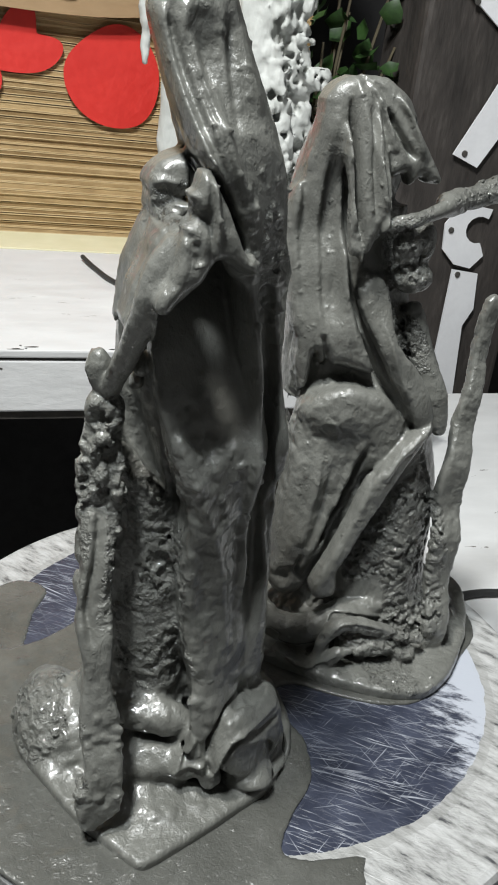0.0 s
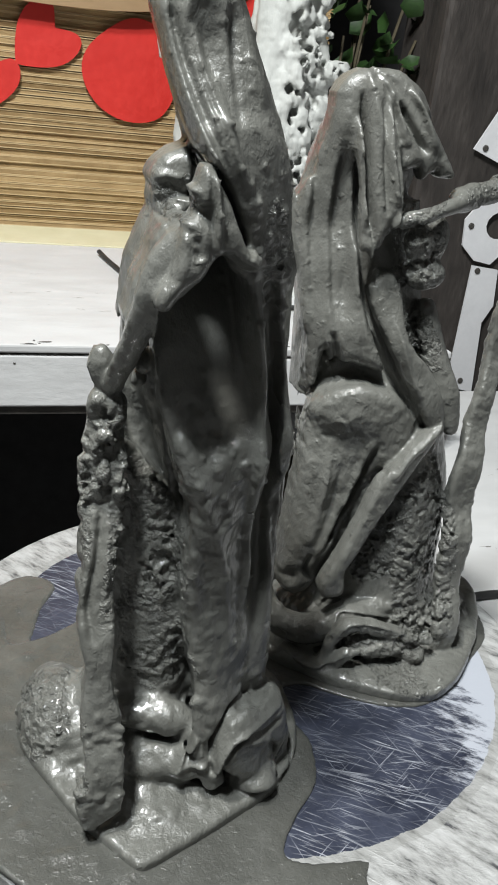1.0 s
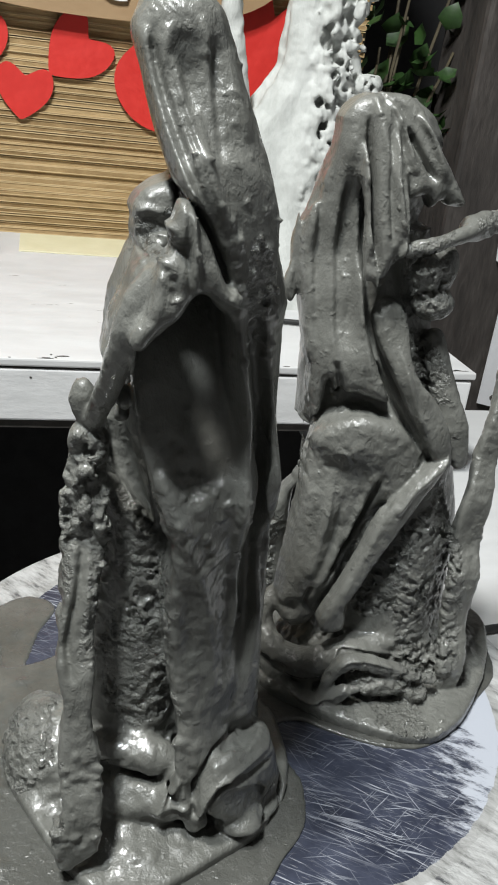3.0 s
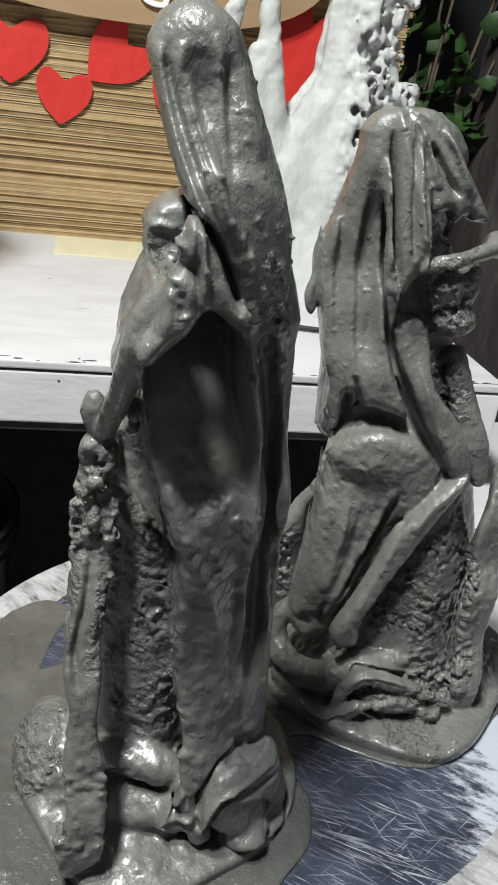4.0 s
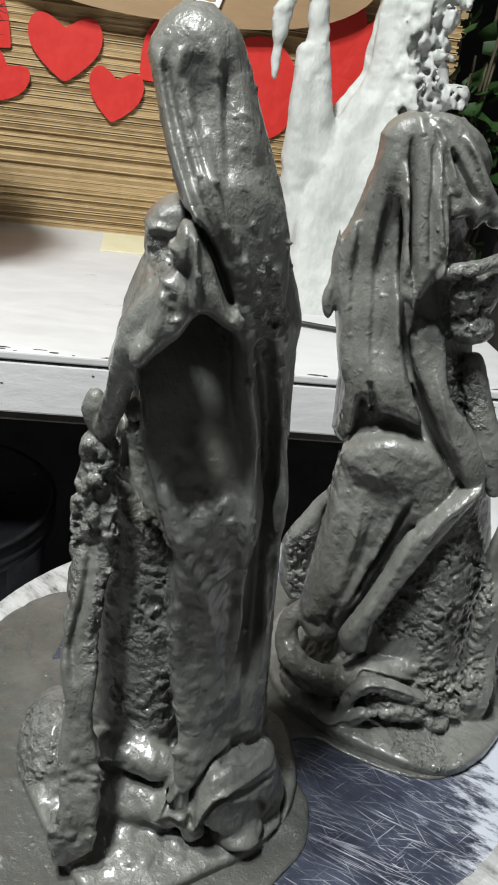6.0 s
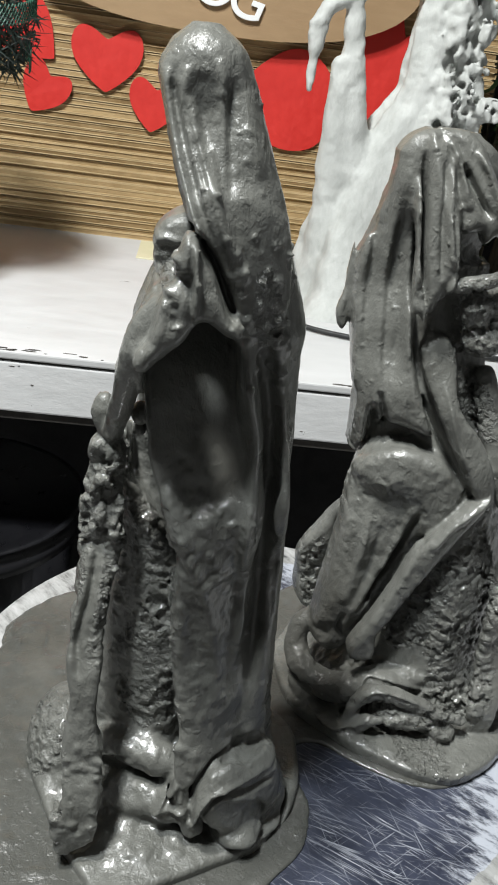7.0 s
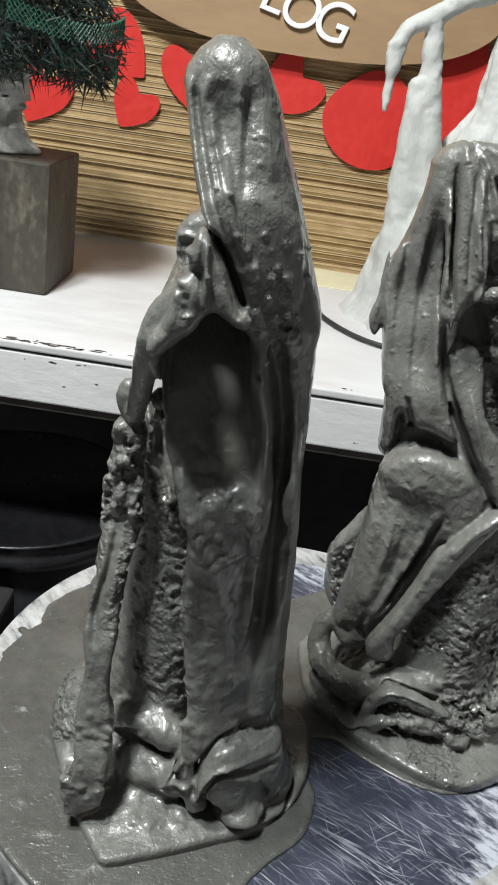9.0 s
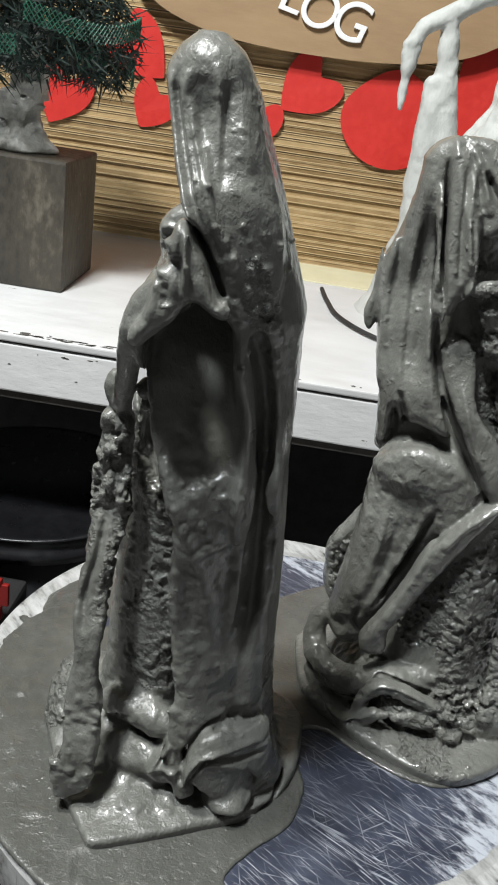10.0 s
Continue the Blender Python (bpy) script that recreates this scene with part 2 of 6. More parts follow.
def tube_mesh(bm, pts, radii, sides=10):
    """A round tube along points."""
    pts = [Vector(p) for p in pts]
    rings = []
    for i, p in enumerate(pts):
        d = (pts[min(i + 1, len(pts) - 1)] - pts[max(i - 1, 0)]).normalized()
        a = d.orthogonal().normalized() if i == 0 else (a - d * a.dot(d)).normalized()
        b = d.cross(a)
        r = radii[i] if isinstance(radii, (list, tuple)) else radii
        rings.append([bm.verts.new(p + (a * math.cos(2 * math.pi * k / sides) + b * math.sin(2 * math.pi * k / sides)) * r) for k in range(sides)])
    for q, w in zip(rings, rings[1:]):
        for k in range(sides):
            bm.faces.new((q[k], q[(k + 1) % sides], w[(k + 1) % sides], w[k]))
    bm.faces.new(rings[0][::-1])
    bm.faces.new(rings[-1])
    return bm


def spline(pts, n=8):
    """Points on a smooth curve through pts."""
    P = np.array([pts[0]] + list(pts) + [pts[-1]], float)
    out = []
    for i in range(1, len(P) - 2):
        for t in np.linspace(0, 1, n, endpoint=False):
            a, b, c, d = P[i - 1], P[i], P[i + 1], P[i + 2]
            out.append(0.5 * (2 * b + (c - a) * t + (2 * a - 5 * b + 4 * c - d) * t * t + (3 * b - a - 3 * c + d) * t ** 3))
    out.append(P[-2])
    return [tuple(p) for p in out]


def lathe(bm, profile, centre, sides=64):
    """A turned shape from (radius, z) pairs."""
    rings = []
    for r, z in profile:
        rings.append([bm.verts.new((centre[0] + r * math.cos(2 * math.pi * k / sides), centre[1] + r * math.sin(2 * math.pi * k / sides), centre[2] + z)) for k in range(sides)])
    for q, w in zip(rings, rings[1:]):
        for k in range(sides):
            bm.faces.new((q[k], q[(k + 1) % sides], w[(k + 1) % sides], w[k]))
    bm.faces.new(rings[0][::-1])
    bm.faces.new(rings[-1])
    return bm


def outline(bm, pts, place, depth):
    """A flat outline of (u, v) points, put into space by place(u, v, d), with thickness."""
    a = [bm.verts.new(place(u, v, 0.0)) for u, v in pts]
    b = [bm.verts.new(place(u, v, depth)) for u, v in pts]
    bm.faces.new(a)
    bm.faces.new(b[::-1])
    for i in range(len(pts)):
        j = (i + 1) % len(pts)
        bm.faces.new((a[j], a[i], b[i], b[j]))
    bmesh.ops.recalc_face_normals(bm, faces=bm.faces)
    return bm


# ---- clay modelling: forms are blended in a field and skinned ----
LATTICE = np.random.RandomState(5).rand(48, 48, 48).astype(np.float32)


def value_noise(x, y, z, size):
    """Smooth noise from -1 to 1 with features about size metres across."""
    fs = []
    for a in (x, y, z):
        a = a / size + 100.0
        i = np.floor(a).astype(np.int32)
        f = (a - i).astype(np.float32)
        fs.append((i % 48, (i + 1) % 48, f * f * (3 - 2 * f)))
    (x0, x1, fx), (y0, y1, fy), (z0, z1, fz) = fs
    g = LATTICE
    c00 = g[x0, y0, z0] * (1 - fx) + g[x1, y0, z0] * fx
    c10 = g[x0, y1, z0] * (1 - fx) + g[x1, y1, z0] * fx
    c01 = g[x0, y0, z1] * (1 - fx) + g[x1, y0, z1] * fx
    c11 = g[x0, y1, z1] * (1 - fx) + g[x1, y1, z1] * fx
    return ((c00 * (1 - fy) + c10 * fy) * (1 - fz) + (c01 * (1 - fy) + c11 * fy) * fz) * 2 - 1


class Clay:
    """A lump of clay: forms are added, pressed in and blended, then skinned as one mesh."""

    def __init__(self, lo, hi, step):
        self.lo, self.h = np.array(lo, float), step
        self.n = [int((b - a) / step) + 1 for a, b in zip(lo, hi)]
        self.ax = [(a + step * np.arange(k)).astype(np.float32) for a, k in zip(lo, self.n)]
        self.d = np.full(self.n, 0.02, np.float32)
        self.torn = []

    def window(self, lo, hi, pad):
        out = []
        for i in range(3):
            a = int(np.clip((lo[i] - pad - self.lo[i]) / self.h, 0, self.n[i] - 1))
            b = int(np.clip((hi[i] + pad - self.lo[i]) / self.h + 2, a + 1, self.n[i]))
            out.append(slice(a, b))
        xs = [self.ax[i][out[i]] for i in range(3)]
        return tuple(out), xs[0][:, None, None], xs[1][None, :, None], xs[2][None, None, :]

    def blend(self, w, d, k, press=False):
        old = self.d[w]
        if press:
            t = np.clip(0.5 - 0.5 * (old + d) / k, 0, 1)
            self.d[w] = old * (1 - t) - d * t + k * t * (1 - t)
        else:
            t = np.clip(0.5 + 0.5 * (old - d) / k, 0, 1)
            self.d[w] = old * (1 - t) + d * t - k * t * (1 - t)

    def tube(self, pts, radii, k=0.004, press=False, flat=None):
        """A rounded ridge along points; flat=(axis, factor) squeezes it along an axis."""
        P = np.array(pts, float)
        R = np.interp(np.linspace(0, 1, len(P)), np.linspace(0, 1, len(radii)), radii) if isinstance(radii, (list, tuple)) else np.full(len(P), radii)
        if len(P) > 2:
            S = spline(pts, 4)
            R = np.interp(np.linspace(0, 1, len(S)), np.linspace(0, 1, len(R)), R)
            P = np.array(S)
        w, x, y, z = self.window(P.min(0), P.max(0), R.max() * (flat[1] if flat and flat[1] > 1 else 1) + 2.5 * k + 0.003)
        best = None
        sc = np.ones(3)
        if flat:
            sc[flat[0]] = 1.0 / flat[1]
        for a, b, ra, rb in zip(P[:-1], P[1:], R[:-1], R[1:]):
            ab = (b - a) * sc
            L = max(float(ab @ ab), 1e-12)
            px, py, pz = (x - a[0]) * sc[0], (y - a[1]) * sc[1], (z - a[2]) * sc[2]
            t = np.clip((px * ab[0] + py * ab[1] + pz * ab[2]) / L, 0, 1)
            d = np.sqrt((px - t * ab[0]) ** 2 + (py - t * ab[1]) ** 2 + (pz - t * ab[2]) ** 2) - (ra + (rb - ra) * t)
            best = d if best is None else np.minimum(best, d)
        self.blend(w, best.astype(np.float32), k, press)

    def ball(self, c, r, k=0.004, press=False, turn=0.0):
        r = np.array(r, float) if isinstance(r, (list, tuple)) else np.full(3, r)
        c = np.array(c, float)
        m = r.max()
        w, x, y, z = self.window(c - m, c + m, 2.5 * k + 0.002)
        dx, dy = x - c[0], y - c[1]
        ct, st = math.cos(turn), math.sin(turn)
        q = np.sqrt(((dx * ct + dy * st) / r[0]) ** 2 + ((dy * ct - dx * st) / r[1]) ** 2 + ((z - c[2]) / r[2]) ** 2)
        self.blend(w, ((q - 1) * r.min()).astype(np.float32), k, press)

    def loft(self, rows, folds=(), k=0.005):
        """rows of (z, cx, cy, rx, ry); folds of (count, depth, phase, twist per metre)."""
        A = np.array(sorted(rows), float)
        zs = self.ax[2]
        v = [np.interp(zs, A[:, 0], A[:, i]) for i in range(5)]
        ker = np.ones(7) / 7
        v = [np.convolve(np.pad(a, 3, mode="edge"), ker, "valid").astype(np.float32) for a in v]
        lo = (A[:, 1] - A[:, 3] * 1.3).min(), (A[:, 2] - A[:, 4] * 1.3).min(), A[0, 0]
        hi = (A[:, 1] + A[:, 3] * 1.3).max(), (A[:, 2] + A[:, 4] * 1.3).max(), A[-1, 0]
        w, x, y, z = self.window(lo, hi, 2 * k + 0.004)
        cx, cy, rx, ry = (a[w[2]][None, None, :] for a in v[1:])
        dx, dy = (x - cx) / rx, (y - cy) / ry
        q = np.sqrt(dx * dx + dy * dy)
        th = np.arctan2(dy, dx)
        f = 1.0
        for n, dep, ph, tw in folds:
            f = f + dep * np.cos(n * th + ph + tw * z)
        d = (q / f - 1) * np.minimum(rx, ry)
        d = np.maximum(d, np.maximum(A[0, 0] - z, z - A[-1, 0]) + 0 * d)
        self.blend(w, d.astype(np.float32), k)

    def slab(self, pts, z0, z1, k=0.004, round_by=0.002):
        """A flat cake of clay with a given outline."""
        P = np.array(spline([tuple(p) for p in pts] + [tuple(pts[0])], 4))[:-1]
        w, x, y, z = self.window((*P.min(0), z0), (*P.max(0), z1), 0.008)
        X, Y = x[:, :, 0] + 0 * y[:, :, 0], y[:, :, 0] + 0 * x[:, :, 0]
        best, inside = np.full(X.shape, 9.0), np.zeros(X.shape, bool)
        for a, b in zip(P, np.roll(P, -1, 0)):
            ab = b - a
            t = np.clip(((X - a[0]) * ab[0] + (Y - a[1]) * ab[1]) / (ab @ ab), 0, 1)
            best = np.minimum(best, np.hypot(X - a[0] - t * ab[0], Y - a[1] - t * ab[1]))
            cross = ((a[1] > Y) != (b[1] > Y)) & (X < (b[0] - a[0]) * (Y - a[1]) / (b[1] - a[1] + 1e-12) + a[0])
            inside ^= cross
        flat = np.where(inside, -best, best)[:, :, None] + round_by
        high = np.maximum(z0 - z, z - z1) + round_by
        d = np.minimum(np.maximum(flat, high), 0) + np.sqrt(np.maximum(flat, 0) ** 2 + np.maximum(high, 0) ** 2) - round_by
        self.blend(w, d.astype(np.float32), k)

    def sheet_distance(self, pts, X, Z, n=3):
        """Signed distance to a smooth closed outline in the (x, z) plane."""
        S = np.array(spline([tuple(p) for p in pts] + [tuple(pts[0])], n))[:-1]
        best, inside = np.full(X.shape, 9.0), np.zeros(X.shape, bool)
        for a, b in zip(S, np.roll(S, -1, 0)):
            ab = b - a
            t = np.clip(((X - a[0]) * ab[0] + (Z - a[1]) * ab[1]) / (ab @ ab + 1e-14), 0, 1)
            best = np.minimum(best, np.hypot(X - a[0] - t * ab[0], Z - a[1] - t * ab[1]))
            inside ^= ((a[1] > Z) != (b[1] > Z)) & (X < (b[0] - a[0]) * (Z - a[1]) / (b[1] - a[1] + 1e-12) + a[0])
        return np.where(inside, -best, best)

    def panel(self, pts, depths, thick, round_by, k, press=False):
        """A sheet of clay cloth: outline in (x, z), front depth y blended from (x, z, y) handles."""
        P = np.array(pts, float)
        C = np.array(depths, float)
        w, x, y, z = self.window((P[:, 0].min(), C[:, 2].min() - 0.002, P[:, 1].min()), (P[:, 0].max(), C[:, 2].max() + thick, P[:, 1].max()), 0.007)
        X, Z = x[:, 0, :] + 0 * z[:, 0, :], z[:, 0, :] + 0 * x[:, 0, :]
        flat = self.sheet_distance(pts, X, Z) + round_by
        num, den = 0.0, 0.0
        for cx, cz, cy in C:
            g = np.exp(-((X - cx) ** 2 + (Z - cz) ** 2) / (2 * 0.011 ** 2)) + 1e-7
            num, den = num + g * cy, den + g
        mid = (num / den + thick / 2)[:, None, :]
        a, b = flat[:, None, :], np.abs(y - mid) - thick / 2 + round_by
        d = np.minimum(np.maximum(a, b), 0) + np.sqrt(np.maximum(a, 0) ** 2 + np.maximum(b, 0) ** 2) - round_by
        self.blend(w, d.astype(np.float32), k, press)

    def crease(self, width, depth, pts, back):
        """A fold line seen from the front, raised (depth > 0) or sunk, on all that lies before y = back."""
        S = np.array(spline(pts, 6))
        lo, hi = S.min(0), S.max(0)
        w, x, y, z = self.window((lo[0], self.lo[1], lo[1]), (hi[0], back, hi[1]), 3 * width)
        X, Z = x[:, 0, :] + 0 * z[:, 0, :], z[:, 0, :] + 0 * x[:, 0, :]
        best, along = np.full(X.shape, 9.0), np.zeros(X.shape)
        for i, (a, b) in enumerate(zip(S[:-1], S[1:])):
            ab = b - a
            t = np.clip(((X - a[0]) * ab[0] + (Z - a[1]) * ab[1]) / (ab @ ab + 1e-14), 0, 1)
            q = np.hypot(X - a[0] - t * ab[0], Z - a[1] - t * ab[1])
            along = np.where(q < best, (i + t) / (len(S) - 1), along)
            best = np.minimum(best, q)
        taper = np.clip(np.minimum(along, 1 - along) * 4, 0, 1) ** 0.7
        wav = 1 + 0.22 * value_noise(X, X * 0, Z, 0.011)
        f = depth * taper * wav * np.exp(-(best / width) ** 2)
        front = np.clip((back - y) / 0.006, 0, 1)
        self.d[w] -= (f[:, None, :] * front).astype(np.float32)

    def grit(self, pts, size, depth, back, fade=0.0025, front=-9.0):
        """Torn, crumbly clay within an outline seen from the front; the patch also takes the crumbly surface."""
        P = np.array(pts, float)
        w, x, y, z = self.window((P[:, 0].min(), max(front, self.lo[1]), P[:, 1].min()), (P[:, 0].max(), back, P[:, 1].max()), 0.001)
        X, Z = x[:, 0, :] + 0 * z[:, 0, :], z[:, 0, :] + 0 * x[:, 0, :]
        m = np.clip(-self.sheet_distance(pts, X, Z) / fade, 0, 1)
        i = np.nonzero((np.abs(self.d[w]) < depth * 2 + 0.002) & (m[:, None, :] > 0))
        px, py, pz = x.ravel()[i[0]], y.ravel()[i[1]], z.ravel()[i[2]]
        n = 0.7 * value_noise(px, py, pz * 1.25, size) + 0.45 * value_noise(px + 2.1, py, pz, size * 0.52)
        patch = np.clip(0.75 + 0.9 * value_noise(px + 5.0, py, pz, size * 4), 0.15, 1.25)
        f = np.clip((n + 0.30) / 0.55, 0, 1)
        add = np.zeros(self.d[w].shape, np.float32)
        add[i] = depth * (f * f * (3 - 2 * f) - 0.55) * patch * m[i[0], i[2]]
        self.d[w] -= add
        self.torn.append((pts, back, front))

    def crumbs(self, n, x0, x1, z0, z1, r0, r1, seed, press=0.3, k=0.0008, y1=None):
        """Small crumbs and pits scattered over the front face of a region."""
        rnd = np.random.RandomState(seed)
        for i in range(n):
            x, z = rnd.uniform(x0, x1), rnd.uniform(z0, z1)
            a, b = int((x - self.lo[0]) / self.h), int((z - self.lo[2]) / self.h)
            if not (0 <= a < self.n[0] and 0 <= b < self.n[2]):
                continue
            col = np.nonzero(self.d[a, :, b] < 0)[0]
            if len(col) == 0 or (y1 is not None and self.ax[1][col[0]] > y1):
                continue
            r = rnd.uniform(r0, r1)
            self.ball((x, self.ax[1][col[0]] + r * 0.2, z), [r * rnd.uniform(0.7, 1.4), r * 0.9, r * rnd.uniform(0.6, 1.2)], k, rnd.rand() < press)

    def roughen(self, size, depth, lo=None, hi=None, squeeze=(1, 1, 1), ridged=False, fade=0.008):
        """Uneven surface, over all or within a soft-edged region."""
        lo = self.lo if lo is None else np.array(lo)
        hi = self.lo + self.h * np.array(self.n) if hi is None else np.array(hi)
        w, x, y, z = self.window(lo, hi, 0)
        shape = self.d[w].shape
        near = np.abs(self.d[w]) < depth * 2.5 + 0.003
        i = np.nonzero(near)
        px, py, pz = x.ravel()[i[0]], y.ravel()[i[1]], z.ravel()[i[2]]
        n = value_noise(px * squeeze[0], py * squeeze[1], pz * squeeze[2], size)
        n = n * 0.65 + 0.35 * value_noise(px * squeeze[0] + 3.3, py * squeeze[1], pz * squeeze[2], size * 0.45)
        if ridged:
            n = 1 - 2 * np.abs(n) * 1.6
        m = 1.0
        for p, a, b in ((px, lo[0], hi[0]), (py, lo[1], hi[1]), (pz, lo[2], hi[2])):
            m = m * np.clip(np.minimum(p - a, b - p) / fade, 0, 1) if fade else m
        add = np.zeros(shape, np.float32)
        add[i] = n * depth * m
        self.d[w] += add

    def skin(self, name, mat, rough_mat=None):
        d, h = self.d, self.h
        d[0], d[-1], d[:, 0], d[:, -1], d[:, :, 0], d[:, :, -1] = (np.maximum(s, 0.001) for s in (d[0], d[-1], d[:, 0], d[:, -1], d[:, :, 0], d[:, :, -1]))
        s = d < 0
        cnt = sum(s[a:s.shape[0] - 1 + a, b:s.shape[1] - 1 + b, c:s.shape[2] - 1 + c].astype(np.int8) for a in (0, 1) for b in (0, 1) for c in (0, 1))
        I = np.argwhere((cnt > 0) & (cnt < 8))
        ids = np.full(cnt.shape, -1, np.int64)
        ids[tuple(I.T)] = np.arange(len(I))
        acc, num = np.zeros((len(I), 3)), np.zeros(len(I))
        corners = [(a, b, c) for a in (0, 1) for b in (0, 1) for c in (0, 1)]
        val = {c: d[I[:, 0] + c[0], I[:, 1] + c[1], I[:, 2] + c[2]] for c in corners}
        for c in corners:
            for axis in range(3):
                if c[axis] == 0:
                    e = tuple(1 if i == axis else c[i] for i in range(3))
                    va, vb = val[c], val[e]
                    hit = (va < 0) != (vb < 0)
                    t = np.where(hit, va / np.where(hit, va - vb, 1), 0)
                    p = np.tile(np.array(c, float), (len(I), 1))
                    p[:, axis] = t
                    acc += p * hit[:, None]
                    num += hit
        V = self.lo + h * (I + acc / num[:, None])
        quads = []
        for axis in range(3):
            sl_a = [slice(1, -1)] * 3
            sl_b = [slice(1, -1)] * 3
            sl_a[axis], sl_b[axis] = slice(0, -1), slice(1, None)
            A, B = s[tuple(sl_a)], s[tuple(sl_b)]
            E = np.argwhere(A != B)
            flip = A[tuple(E.T)]
            E = E + 1
            E[:, axis] -= 1
            u, v = [(1, 2), (2, 0), (0, 1)][axis]
            offs = []
            for du, dv in ((-1, -1), (0, -1), (0, 0), (-1, 0)):
                F = E.copy()
                F[:, u] += du
                F[:, v] += dv
                offs.append(ids[tuple(F.T)])
            Q = np.stack(offs, 1)
            Q[~flip] = Q[~flip][:, ::-1]
            quads.append(Q)
        Q = np.concatenate(quads)
        Q = Q[(Q >= 0).all(1)]
        me = bpy.data.meshes.new(name)
        me.vertices.add(len(V))
        me.vertices.foreach_set("co", V.ravel())
        me.loops.add(Q.size)
        me.loops.foreach_set("vertex_index", Q.ravel().astype(np.int32))
        me.polygons.add(len(Q))
        me.polygons.foreach_set("loop_start", np.arange(0, Q.size, 4, dtype=np.int32))
        me.polygons.foreach_set("use_smooth", np.ones(len(Q), bool))
        me.update(calc_edges=True)
        me.validate()
        me.materials.append(mat)
        if rough_mat is not None:
            me.materials.append(rough_mat)
            mid = V[Q].mean(1)
            jit = 0.0025 * value_noise(mid[:, 0], mid[:, 1], mid[:, 2], 0.005)
            pick = np.zeros(len(Q), bool)
            for pts, back, front in self.torn:
                lo, hi = np.min(pts, 0) - 0.003, np.max(pts, 0) + 0.003
                i = np.nonzero((mid[:, 1] < back) & (mid[:, 1] > front) & (mid[:, 0] > lo[0]) & (mid[:, 0] < hi[0]) & (mid[:, 2] > lo[1]) & (mid[:, 2] < hi[1]))[0]
                pick[i] |= self.sheet_distance(pts, mid[i, 0] + jit[i], mid[i, 2] + jit[i]) < 0
            if len(me.polygons) == len(Q):
                me.polygons.foreach_set("material_index", pick.astype(np.int32))
        return new(name, me)

# ---- the setting ----
WALL_Y, SHELF_Z, SHELF_FRONT, SHELF_RIGHT = 0.648, 0.058, 0.254, 0.250
FLOOR_Z = -0.75


def room():
    tagged(link_bm("floor", boxed(-1.6, 1.6, -1.9, 1.0, FLOOR_Z - 0.05, FLOOR_Z), ROOM), kind="structure")
    tagged(link_bm("ceiling", boxed(-1.6, 1.6, -1.9, 1.0, 1.7, 1.75), ROOM), kind="structure")
    # Painted black for the dark depth beyond the cardboard and plant.
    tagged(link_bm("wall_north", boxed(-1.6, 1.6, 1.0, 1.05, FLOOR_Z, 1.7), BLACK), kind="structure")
    tagged(link_bm("wall_south", boxed(-1.6, 1.6, -1.95, -1.9, FLOOR_Z, 1.7), ROOM), kind="structure")
    tagged(link_bm("wall_west", boxed(-1.65, -1.6, -1.9, 1.0, FLOOR_Z, 1.7), ROOM), kind="structure")
    tagged(link_bm("wall_east", boxed(1.6, 1.65, -1.9, 1.0, FLOOR_Z, 1.7), ROOM), kind="structure")


